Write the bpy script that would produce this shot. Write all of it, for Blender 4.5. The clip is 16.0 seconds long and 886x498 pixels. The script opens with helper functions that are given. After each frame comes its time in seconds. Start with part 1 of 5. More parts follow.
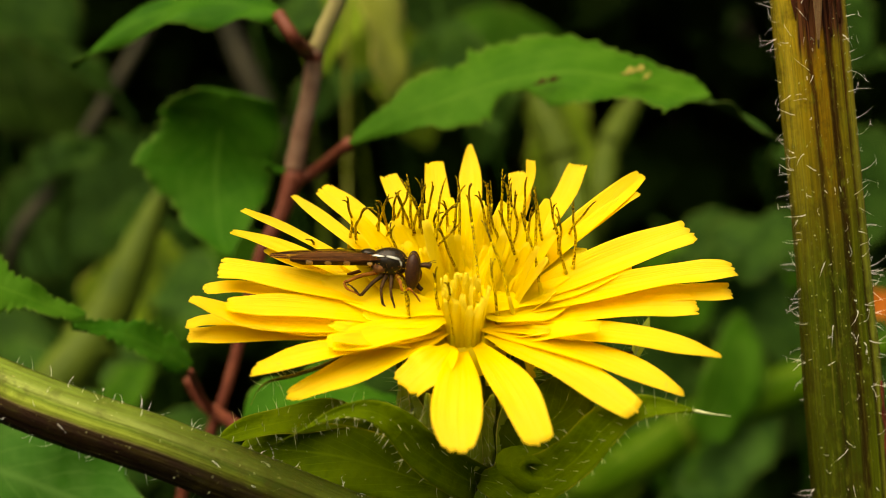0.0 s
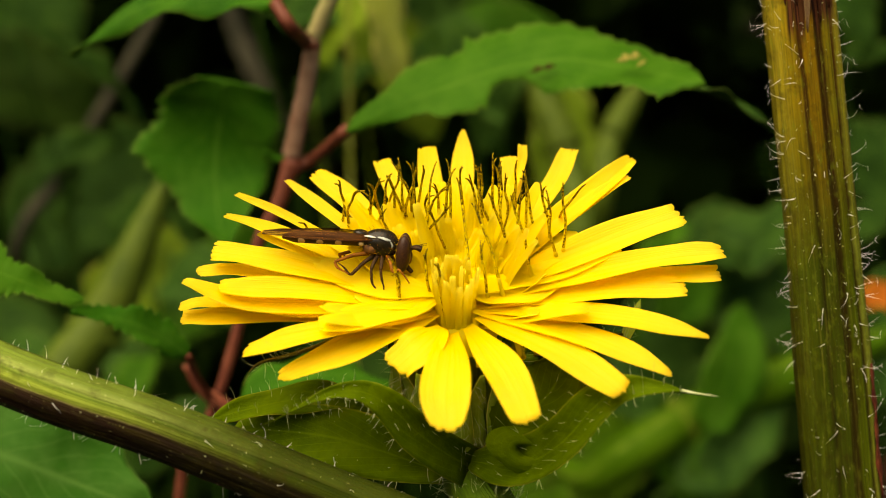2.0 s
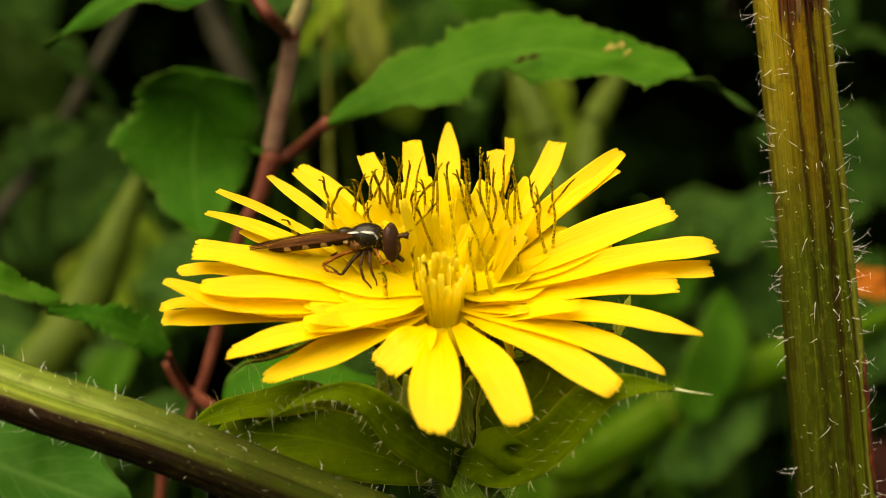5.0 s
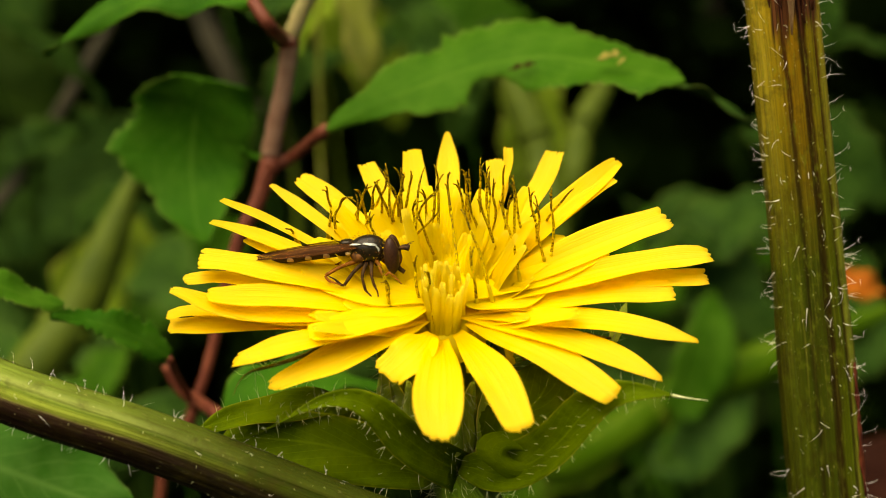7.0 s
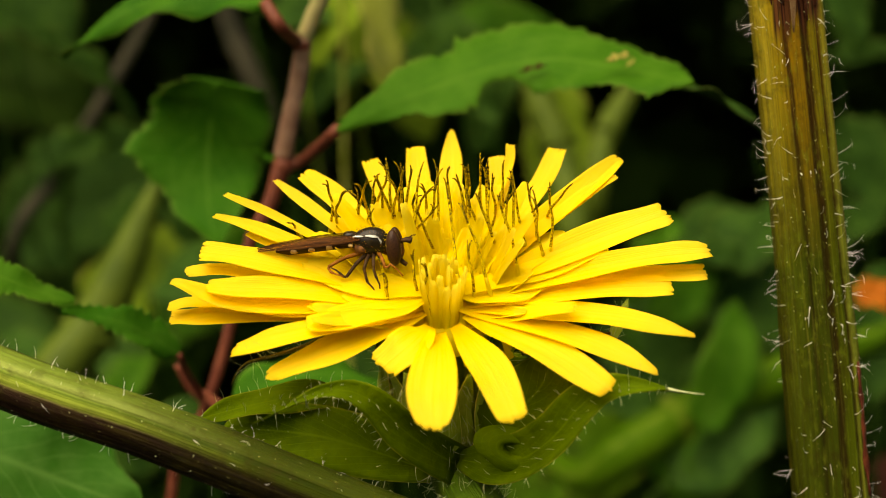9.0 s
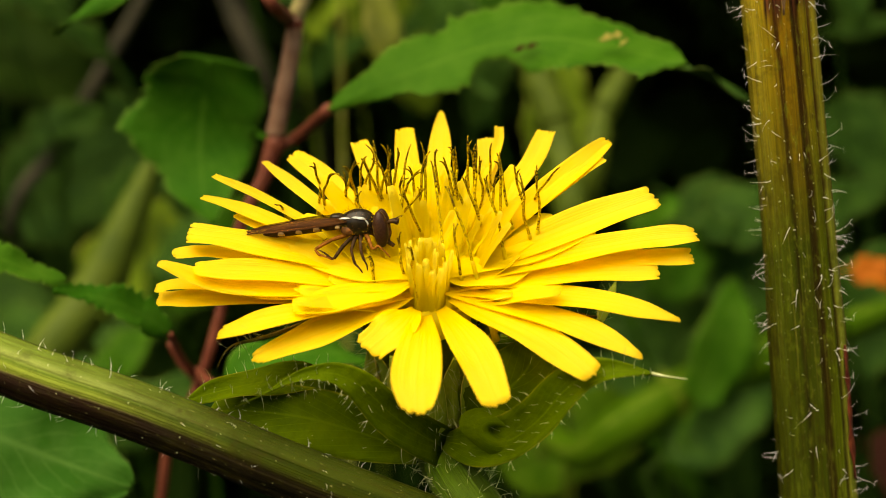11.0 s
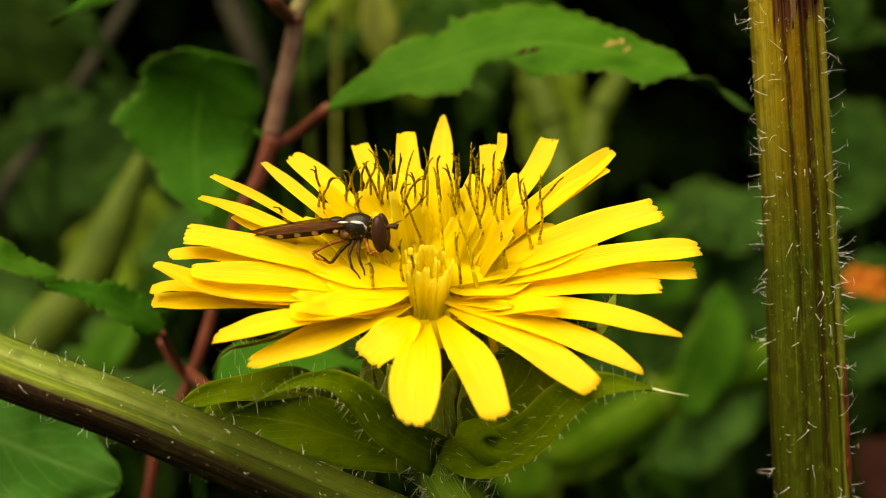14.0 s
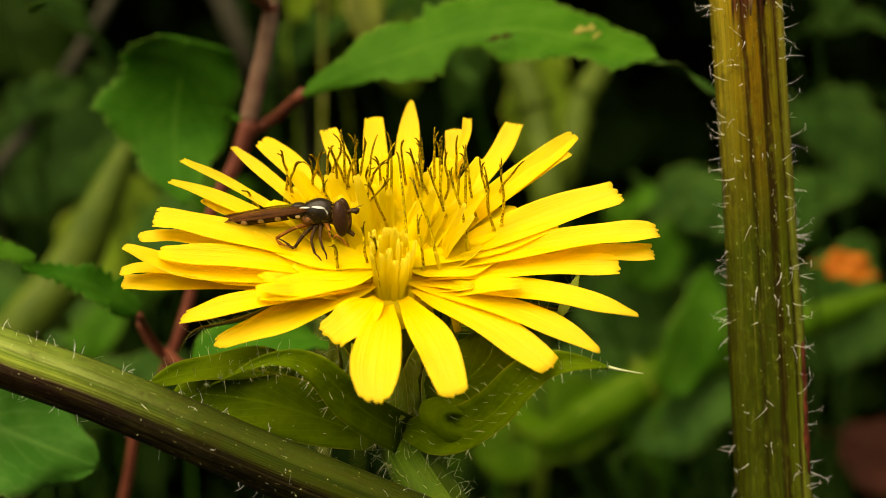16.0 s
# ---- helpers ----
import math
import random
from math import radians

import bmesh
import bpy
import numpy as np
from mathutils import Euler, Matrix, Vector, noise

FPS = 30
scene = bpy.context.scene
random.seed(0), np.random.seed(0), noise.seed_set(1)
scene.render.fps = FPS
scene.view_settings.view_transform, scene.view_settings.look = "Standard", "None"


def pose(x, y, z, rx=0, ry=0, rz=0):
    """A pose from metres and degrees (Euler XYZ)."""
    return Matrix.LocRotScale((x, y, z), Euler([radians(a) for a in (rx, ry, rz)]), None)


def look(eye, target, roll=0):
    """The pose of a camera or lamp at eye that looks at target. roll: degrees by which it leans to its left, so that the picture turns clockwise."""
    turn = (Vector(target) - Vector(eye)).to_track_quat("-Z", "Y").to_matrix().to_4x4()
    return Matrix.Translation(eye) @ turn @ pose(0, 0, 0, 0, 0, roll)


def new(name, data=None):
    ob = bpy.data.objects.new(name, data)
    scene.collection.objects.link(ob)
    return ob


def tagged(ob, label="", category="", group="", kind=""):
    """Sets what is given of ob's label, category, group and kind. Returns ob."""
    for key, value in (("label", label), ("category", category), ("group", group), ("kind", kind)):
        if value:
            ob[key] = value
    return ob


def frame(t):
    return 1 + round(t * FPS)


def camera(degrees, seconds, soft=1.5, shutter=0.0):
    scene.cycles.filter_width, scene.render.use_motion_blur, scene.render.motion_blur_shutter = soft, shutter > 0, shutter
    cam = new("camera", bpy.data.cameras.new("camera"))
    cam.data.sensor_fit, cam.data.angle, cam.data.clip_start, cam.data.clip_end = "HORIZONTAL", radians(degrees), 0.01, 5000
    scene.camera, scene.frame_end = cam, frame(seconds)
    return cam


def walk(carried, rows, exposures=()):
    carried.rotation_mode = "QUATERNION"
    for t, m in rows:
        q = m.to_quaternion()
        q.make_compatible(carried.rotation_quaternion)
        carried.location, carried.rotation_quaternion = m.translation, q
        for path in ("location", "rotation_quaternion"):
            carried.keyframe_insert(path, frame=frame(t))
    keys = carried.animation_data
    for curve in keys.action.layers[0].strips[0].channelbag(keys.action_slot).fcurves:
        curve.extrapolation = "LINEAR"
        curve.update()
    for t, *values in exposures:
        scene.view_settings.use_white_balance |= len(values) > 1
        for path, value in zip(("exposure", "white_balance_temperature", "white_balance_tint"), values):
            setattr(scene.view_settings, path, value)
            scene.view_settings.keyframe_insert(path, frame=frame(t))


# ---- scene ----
cam = camera(40, 16.0, soft=0.65)
cam.data.dof.use_dof = True
cam.data.dof.focus_distance = 0.0675
cam.data.dof.aperture_fstop = 36.0
PATH = [
    (0.0, (-0.000000, -0.066990, 0.000000), (0.000000, -0.000000, 0.000000), 0.000),
    (0.5, (0.000826, -0.066848, -0.000024), (0.000245, 0.000140, -0.000012), -0.121),
    (1.0, (0.000340, -0.067258, 0.000624), (0.000349, -0.000270, 0.000052), 0.063),
    (1.5, (0.000128, -0.067097, 0.000400), (0.000253, -0.000110, -0.000282), 0.001),
    (2.0, (0.000996, -0.067599, -0.000754), (0.000497, -0.000611, -0.000946), -0.065),
    (2.5, (0.001116, -0.067734, -0.002434), (0.000708, -0.000746, -0.002427), -0.206),
    (3.0, (0.000912, -0.066789, -0.001398), (0.000716, 0.000165, -0.003599), -0.452),
    (3.5, (0.001492, -0.065894, 0.000289), (0.001154, 0.001049, -0.002187), -0.470),
    (4.0, (0.000740, -0.065751, 0.000143), (0.001169, 0.001218, -0.001486), -0.447),
    (6.5, (0.000116, -0.067207, -0.000317), (0.001244, -0.000231, -0.001113), -0.542),
    (7.0, (-0.000416, -0.067414, 0.000568), (0.001137, -0.000453, -0.000645), -0.518),
    (7.5, (-0.000902, -0.066857, 0.001364), (0.000495, 0.000103, -0.000083), -0.463),
    (8.0, (-0.001176, -0.067675, 0.000949), (-0.000070, -0.000695, 0.000625), -0.085),
    (8.5, (0.000708, -0.068101, 0.000130), (0.000484, -0.001111, 0.000213), -0.185),
    (9.0, (0.001576, -0.067865, -0.000711), (0.001182, -0.000876, -0.000967), -0.211),
    (11.5, (0.003110, -0.067912, 0.000458), (0.002372, -0.000967, -0.001899), 0.255),
    (12.0, (0.003692, -0.067624, 0.000884), (0.003200, -0.000695, -0.001931), 0.765),
    (12.5, (0.002471, -0.067213, 0.000816), (0.002786, -0.000288, -0.002100), 1.056),
    (13.0, (0.002277, -0.066146, 0.001627), (0.002373, 0.000748, -0.001962), 1.479),
    (13.5, (0.002423, -0.066770, 0.001845), (0.002283, 0.000140, -0.001430), 1.560),
    (14.0, (0.001692, -0.067051, 0.000661), (0.001869, -0.000096, -0.001509), 1.522),
    (14.5, (0.002769, -0.067395, 0.000866), (0.002219, -0.000456, -0.001695), 1.444),
    (15.0, (0.004696, -0.068331, -0.000887), (0.003438, -0.001374, -0.002563), 1.017),
    (15.5, (0.004187, -0.068540, 0.001011), (0.003853, -0.001632, -0.002291), 1.352),
    (16.0, (0.003621, -0.068593, 0.000549), (0.003908, -0.001668, -0.002382), 1.439),
]
walk(cam, [(t, look(eye, target, roll)) for t, eye, target, roll in PATH], [(0.0, 0.98, 8900, 10), (16.0, 0.98, 8900, 10)])

# ---- world and light: bright overcast from above, added hedge shades the back ----
world = bpy.data.worlds.new("sky")
scene.world = world
world.use_nodes = True
sky = world.node_tree.nodes.new("ShaderNodeTexSky")
sky.sky_type, sky.sun_disc = "NISHITA", False
sky.sun_elevation, sky.sun_rotation = radians(58), radians(214)
sky.air_density, sky.dust_density = 1.0, 3.0
world.node_tree.links.new(sky.outputs[0], world.node_tree.nodes["Background"].inputs[0])
world.node_tree.nodes["Background"].inputs[1].default_value = 0.1
sun_data = bpy.data.lights.new("sun", "SUN")
sun_data.energy, sun_data.angle, sun_data.color = 3.6, radians(75), (1.0, 0.95, 0.84)
sun = new("sun", sun_data)
sun.matrix_world = look((-0.35, -0.52, 1.0), (0, 0, 0))

MM = 0.001
rng = random.Random(7)


# ---- materials ----
def node_mat(name):
    m = bpy.data.materials.new(name)
    m.use_nodes = True
    return m, m.node_tree.nodes, m.node_tree.links


def ramp(nodes, links, fac, stops):
    r = nodes.new("ShaderNodeValToRGB")
    while len(r.color_ramp.elements) < len(stops):
        r.color_ramp.elements.new(0.5)
    for e, (p, c) in zip(r.color_ramp.elements, stops):
        e.position, e.color = p, (*c, 1)
    links.new(fac, r.inputs[0])
    return r.outputs[0]


def noise_tex(nodes, links, vec, scale, detail=4, rough=0.55):
    n = nodes.new("ShaderNodeTexNoise")
    n.inputs["Scale"].default_value, n.inputs["Detail"].default_value = scale, detail
    n.inputs["Roughness"].default_value = rough
    if vec:
        links.new(vec, n.inputs["Vector"])
    return n.outputs["Fac"]


def mixed(nodes, links, fac, a, b, kind="MIX"):
    x = nodes.new("ShaderNodeMix")
    x.data_type, x.blend_type = "RGBA", kind
    for sock, v in ((x.inputs[0], fac), (x.inputs[6], a), (x.inputs[7], b)):
        if isinstance(v, (int, float)):
            sock.default_value = v
        elif isinstance(v, tuple):
            sock.default_value = (*v, 1)
        else:
            links.new(v, sock)
    return x.outputs[2]


def scaled(nodes, links, vec, sx, sy, sz):
    mp = nodes.new("ShaderNodeMapping")
    mp.inputs["Scale"].default_value = (sx, sy, sz)
    links.new(vec, mp.inputs["Vector"])
    return mp.outputs[0]


def bumped(nodes, links, height, strength, distance, target):
    b = nodes.new("ShaderNodeBump")
    b.inputs["Strength"].default_value, b.inputs["Distance"].default_value = strength, distance
    links.new(height, b.inputs["Height"])
    links.new(b.outputs[0], target.inputs["Normal"])
    return b.outputs[0]


def thin_mix(nodes, links, m, bsdf, colour, amount, normal=None):
    """Adds light that shines through a thin blade."""
    tl = nodes.new("ShaderNodeBsdfTranslucent")
    links.new(colour, tl.inputs["Color"])
    if normal:
        links.new(normal, tl.inputs["Normal"])
    mx = nodes.new("ShaderNodeMixShader")
    mx.inputs[0].default_value = amount
    links.new(bsdf.outputs[0], mx.inputs[1])
    links.new(tl.outputs[0], mx.inputs[2])
    links.new(mx.outputs[0], nodes["Material Output"].inputs[0])


def petal_material(name, base, tip, streak, thin=0.46):
    """Yellow ligule: fine lengthwise veins, deeper colour at the base."""
    m, nodes, links = node_mat(name)
    b = nodes["Principled BSDF"]
    uv = nodes.new("ShaderNodeUVMap").outputs[0]
    info = nodes.new("ShaderNodeObjectInfo")
    sep = nodes.new("ShaderNodeSeparateXYZ")
    links.new(uv, sep.inputs[0])
    along = ramp(nodes, links, sep.outputs[1], [(0.1, base), (0.85, tip)])
    veins = noise_tex(nodes, links, scaled(nodes, links, uv, 26, 0.8, 1), 1.0, 3)
    col = mixed(nodes, links, ramp(nodes, links, veins, [(0.42, (0, 0, 0)), (0.64, (0.65, 0.65, 0.65))]), along, streak)
    col = mixed(nodes, links, ramp(nodes, links, info.outputs["Random"], [(0.0, (0, 0, 0)), (1.0, (0.35, 0.35, 0.35))]), col, base)
    obj = nodes.new("ShaderNodeTexCoord").outputs["Object"]
    blot = noise_tex(nodes, links, obj, 420, 3)
    col = mixed(nodes, links, ramp(nodes, links, blot, [(0.55, (0, 0, 0)), (0.8, (0.4, 0.4, 0.4))]), col, streak)
    links.new(col, b.inputs["Base Color"])
    b.inputs["Roughness"].default_value = 0.5
    b.inputs["Specular IOR Level"].default_value = 0.12
    n = bumped(nodes, links, veins, 0.8, 0.0001, b)
    # light crosses two skins, so each takes half of the colour
    half = nodes.new("ShaderNodeGamma")
    half.inputs[1].default_value = 0.48
    links.new(col, half.inputs[0])
    thin_mix(nodes, links, m, b, half.outputs[0], thin, n)
    return m


def leaf_material(name, dark, light, vein, rough=0.5, thin=0.25, cell=900):
    m, nodes, links = node_mat(name)
    b = nodes["Principled BSDF"]
    uv = nodes.new("ShaderNodeUVMap").outputs[0]
    obj = nodes.new("ShaderNodeTexCoord").outputs["Object"]
    sep = nodes.new("ShaderNodeSeparateXYZ")
    links.new(uv, sep.inputs[0])
    mot = noise_tex(nodes, links, obj, cell * 0.18, 5)
    col = ramp(nodes, links, mot, [(0.3, dark), (0.7, light)])
    broad = noise_tex(nodes, links, obj, cell * 0.35, 3, 0.7)
    col = mixed(nodes, links, ramp(nodes, links, broad, [(0.42, (0, 0, 0)), (0.7, (0.55, 0.55, 0.55))]), col, vein)
    # side veins run forward from the midrib
    ab = nodes.new("ShaderNodeMath")
    ab.operation = "PINGPONG"
    ab.inputs[1].default_value = 0.5
    links.new(sep.outputs[0], ab.inputs[0])
    comb = nodes.new("ShaderNodeMath")
    comb.operation = "ADD"
    links.new(ab.outputs[0], comb.inputs[0])
    links.new(sep.outputs[1], comb.inputs[1])
    wave = nodes.new("ShaderNodeMath")
    wave.operation = "SINE"
    mul = nodes.new("ShaderNodeMath")
    mul.operation = "MULTIPLY"
    mul.inputs[1].default_value = 50
    links.new(comb.outputs[0], mul.inputs[0])
    links.new(mul.outputs[0], wave.inputs[0])
    side = ramp(nodes, links, wave.outputs[0], [(0.93, (0, 0, 0)), (1.0, (0.6, 0.6, 0.6))])
    rib = ramp(nodes, links, ab.outputs[0], [(0.47, (0, 0, 0)), (0.495, (0.9, 0.9, 0.9))])
    both = mixed(nodes, links, 1.0, side, rib, "LIGHTEN")
    col = mixed(nodes, links, both, col, vein)
    # worn, paler margin
    rim = mixed(nodes, links, 1.0, ramp(nodes, links, ab.outputs[0], [(0.0, (1, 1, 1)), (0.035, (0, 0, 0))]), ramp(nodes, links, broad, [(0.35, (0.15, 0.15, 0.15)), (0.6, (0.85, 0.85, 0.85))]), "MULTIPLY")
    col = mixed(nodes, links, rim, col, (vein[0] * 2.2 + 0.02, vein[1] * 1.5 + 0.01, vein[2] * 2 + 0.01))
    links.new(col, b.inputs["Base Color"])
    b.inputs["Roughness"].default_value = rough
    b.inputs["Specular IOR Level"].default_value = 0.02
    fine = noise_tex(nodes, links, obj, cell, 3)
    n = bumped(nodes, links, fine, 0.5, 0.0002, b)
    thin_mix(nodes, links, m, b, col, thin, n)
    return m


def stem_material(name, a, bcol, streak, amount=0.7, flecks=0.7):
    """Ribbed stem with darker lengthwise streaks; u runs round it, v along it."""
    m, nodes, links = node_mat(name)
    b = nodes["Principled BSDF"]
    uv = nodes.new("ShaderNodeUVMap").outputs[0]
    obj = nodes.new("ShaderNodeTexCoord").outputs["Object"]
    long = noise_tex(nodes, links, scaled(nodes, links, uv, 22, 0.6, 1), 1.0, 4)
    fine = noise_tex(nodes, links, scaled(nodes, links, uv, 90, 2.2, 1), 1.0, 2)
    mott = noise_tex(nodes, links, obj, 300, 4)
    col = ramp(nodes, links, mott, [(0.3, a), (0.7, bcol)])
    col = mixed(nodes, links, ramp(nodes, links, long, [(0.47, (0, 0, 0)), (0.6, (amount,) * 3)]), col, streak)
    col = mixed(nodes, links, ramp(nodes, links, fine, [(0.48, (0, 0, 0)), (0.7, (0.6, 0.6, 0.6))]), col, (a[0] * 1.5, a[1] * 1.4, a[2] * 1.5))
    # short dark flecks break the lines up
    fleck = noise_tex(nodes, links, scaled(nodes, links, uv, 46, 34, 1), 1.0, 5, 0.7)
    col = mixed(nodes, links, ramp(nodes, links, fleck, [(0.5, (0, 0, 0)), (0.62, (flecks,) * 3)]), col, streak)
    pale = noise_tex(nodes, links, scaled(nodes, links, uv, 70, 60, 1), 1.0, 3, 0.6)
    col = mixed(nodes, links, ramp(nodes, links, pale, [(0.62, (0, 0, 0)), (0.72, (flecks * 0.8,) * 3)]), col, (a[0] * 2.2, a[1] * 2.0, a[2] * 4))
    links.new(col, b.inputs["Base Color"])
    b.inputs["Roughness"].default_value = 0.42
    b.inputs["Specular IOR Level"].default_value = 0.05
    bumped(nodes, links, fine, 0.8, 0.0002, b)
    return m


def striped_stem_material(name, upper, lower, change, top=None, grain=0.8):
    """Grooved stem: each stripe has a place round it and a colour, for its upper and its lower part; the torn end withers in tongues."""
    m, nodes, links = node_mat(name)
    b = nodes["Principled BSDF"]
    uv = nodes.new("ShaderNodeUVMap").outputs[0]
    obj = nodes.new("ShaderNodeTexCoord").outputs["Object"]
    sep = nodes.new("ShaderNodeSeparateXYZ")
    links.new(uv, sep.inputs[0])

    def shifted(src, fac, amount, off):
        n = nodes.new("ShaderNodeMath")
        n.operation = "MULTIPLY_ADD"
        n.inputs[1].default_value = amount
        links.new(fac, n.inputs[0])
        links.new(src, n.inputs[2])
        o = nodes.new("ShaderNodeMath")
        o.operation = "ADD"
        o.inputs[1].default_value = off
        links.new(n.outputs[0], o.inputs[0])
        return o.outputs[0]
    wander = noise_tex(nodes, links, scaled(nodes, links, uv, 5, 30, 1), 1.0, 4, 0.6)
    across = shifted(sep.outputs[0], wander, 0.03, -0.015)
    fine = noise_tex(nodes, links, scaled(nodes, links, uv, 90, 7, 1), 1.0, 3)
    broken = noise_tex(nodes, links, scaled(nodes, links, uv, 60, 22, 1), 1.0, 4, 0.65)
    mott = noise_tex(nodes, links, obj, 420, 5, 0.65)
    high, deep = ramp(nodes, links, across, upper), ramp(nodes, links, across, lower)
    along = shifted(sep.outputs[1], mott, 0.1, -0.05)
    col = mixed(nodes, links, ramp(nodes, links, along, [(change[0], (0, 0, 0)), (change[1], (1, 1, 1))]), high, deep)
    col = mixed(nodes, links, ramp(nodes, links, fine, [(0.35, (0.5 * grain,) * 3), (0.55, (0, 0, 0))]), col, (0.03, 0.026, 0.003))
    col = mixed(nodes, links, ramp(nodes, links, fine, [(0.55, (0, 0, 0)), (0.72, (0.45 * grain,) * 3)]), col, (0.16, 0.15, 0.02))
    col = mixed(nodes, links, ramp(nodes, links, broken, [(0.52, (0, 0, 0)), (0.68, (0.5, 0.5, 0.5))]), col, (0.03, 0.024, 0.003))
    stain = noise_tex(nodes, links, obj, 700, 5, 0.7)
    col = mixed(nodes, links, ramp(nodes, links, stain, [(0.52, (0, 0, 0)), (0.68, (0.55, 0.55, 0.55))]), col, (0.024, 0.018, 0.003))
    speck = noise_tex(nodes, links, scaled(nodes, links, uv, 90, 260, 1), 1.0, 3, 0.6)
    col = mixed(nodes, links, ramp(nodes, links, speck, [(0.66, (0, 0, 0)), (0.74, (0.7, 0.7, 0.7))]), col, (0.36, 0.33, 0.12))
    patch = noise_tex(nodes, links, scaled(nodes, links, uv, 34, 60, 1), 1.0, 4, 0.7)
    col = mixed(nodes, links, ramp(nodes, links, patch, [(0.53, (0, 0, 0)), (0.68, (0.5 * grain,) * 3)]), col, (0.115, 0.145, 0.012))
    if top:
        tongue = shifted(sep.outputs[1], noise_tex(nodes, links, scaled(nodes, links, uv, 26, 3, 1), 1.0, 3), 0.09, 0)
        torn = mixed(nodes, links, 1.0, ramp(nodes, links, tongue, [(top[0], (0.95, 0.95, 0.95)), (top[0] + 0.018, (0, 0, 0))]),
                     ramp(nodes, links, across, [(0.1, (0, 0, 0)), (0.125, (1, 1, 1)), (0.345, (1, 1, 1)), (0.36, (0, 0, 0))]), "MULTIPLY")
        col = mixed(nodes, links, torn, col, ramp(nodes, links, fine, [(0.4, top[1]), (0.65, top[2])]))
    links.new(col, b.inputs["Base Color"])
    b.inputs["Roughness"].default_value = 0.45
    b.inputs["Specular IOR Level"].default_value = 0.03
    bumped(nodes, links, fine, 0.8, 0.0002, b)
    return m


def plain_material(name, c1, c2, scale, rough=0.5, bump=0.3, metal=0.0, dist=0.00005, spec=0.5, span=(0.3, 0.7)):
    m, nodes, links = node_mat(name)
    b = nodes["Principled BSDF"]
    obj = nodes.new("ShaderNodeTexCoord").outputs["Object"]
    n = noise_tex(nodes, links, obj, scale, 4)
    links.new(ramp(nodes, links, n, [(span[0], c1), (span[1], c2)]), b.inputs["Base Color"])
    b.inputs["Roughness"].default_value, b.inputs["Metallic"].default_value = rough, metal
    b.inputs["Specular IOR Level"].default_value = spec
    bumped(nodes, links, noise_tex(nodes, links, obj, scale * 4, 3), bump, dist, b)
    return m


PETAL = petal_material("petal yellow", (0.96, 0.685, 0.022), (0.97, 0.715, 0.065), (0.95, 0.645, 0.016), 0.6)
FLORET = petal_material("inner floret yellow", (0.97, 0.79, 0.04), (0.975, 0.8, 0.06), (0.965, 0.765, 0.03), 0.7)
CENTRE = petal_material("central floret yellow", (0.975, 0.81, 0.05), (0.98, 0.82, 0.08), (0.97, 0.785, 0.035), 0.8)
STYLE = plain_material("style speckled brown and pollen", (0.06, 0.036, 0.004), (0.72, 0.52, 0.014), 9000, 0.8, 0.8, spec=0.1, span=(0.36, 0.55))
STIGMA = plain_material("stigma dark brown", (0.035, 0.022, 0.004), (0.55, 0.39, 0.01), 10000, 0.8, 0.6, spec=0.1, span=(0.42, 0.62))
BRACT = leaf_material("bract green", (0.05, 0.092, 0.0025), (0.086, 0.138, 0.004), (0.1, 0.158, 0.006), 0.6, 0.36, 2200)
PHYLLARY = leaf_material("phyllary pale green", (0.2, 0.3, 0.025), (0.32, 0.42, 0.05), (0.36, 0.45, 0.08), 0.6, 0.3, 2500)
STEM = striped_stem_material("grooved olive stem",
                             [(0.0, (0.121, 0.0931, 0.009)), (0.07, (0.253, 0.211, 0.0198)), (0.12, (0.242, 0.196, 0.0162)), (0.14, (0.055, 0.0216, 0.0027)), (0.154, (0.055, 0.0216, 0.0027)), (0.166, (0.154, 0.118, 0.0072)), (0.2, (0.138, 0.098, 0.0063)),
                              (0.21, (0.0286, 0.00784, 0.0018)), (0.238, (0.033, 0.0098, 0.0018)), (0.25, (0.176, 0.0931, 0.0054)), (0.293, (0.198, 0.108, 0.0063)), (0.302, (0.044, 0.0137, 0.0027)), (0.314, (0.0495, 0.0157, 0.0027)), (0.325, (0.198, 0.118, 0.0072)),
                              (0.36, (0.242, 0.167, 0.0108)), (0.42, (0.308, 0.235, 0.0216)), (0.5, (0.154, 0.118, 0.009)), (1.0, (0.088, 0.0686, 0.0063))],
                             [(0.0, (0.04, 0.02, 0.004)), (0.05, (0.06, 0.04, 0.004)), (0.075, (0.15, 0.18, 0.018)), (0.125, (0.17, 0.195, 0.022)), (0.142, (0.028, 0.018, 0.0028)), (0.166, (0.048, 0.066, 0.003)), (0.2, (0.042, 0.058, 0.003)),
                              (0.212, (0.016, 0.01, 0.002)), (0.238, (0.022, 0.016, 0.002)), (0.25, (0.028, 0.04, 0.003)), (0.293, (0.026, 0.038, 0.003)), (0.304, (0.012, 0.011, 0.002)), (0.325, (0.028, 0.042, 0.003)),
                              (0.4, (0.046, 0.064, 0.005)), (0.5, (0.034, 0.038, 0.0024)), (1.0, (0.021, 0.0216, 0.0024))],
                             (0.24, 0.43), (0.282, (0.012, 0.004, 0.003), (0.09, 0.03, 0.012)))
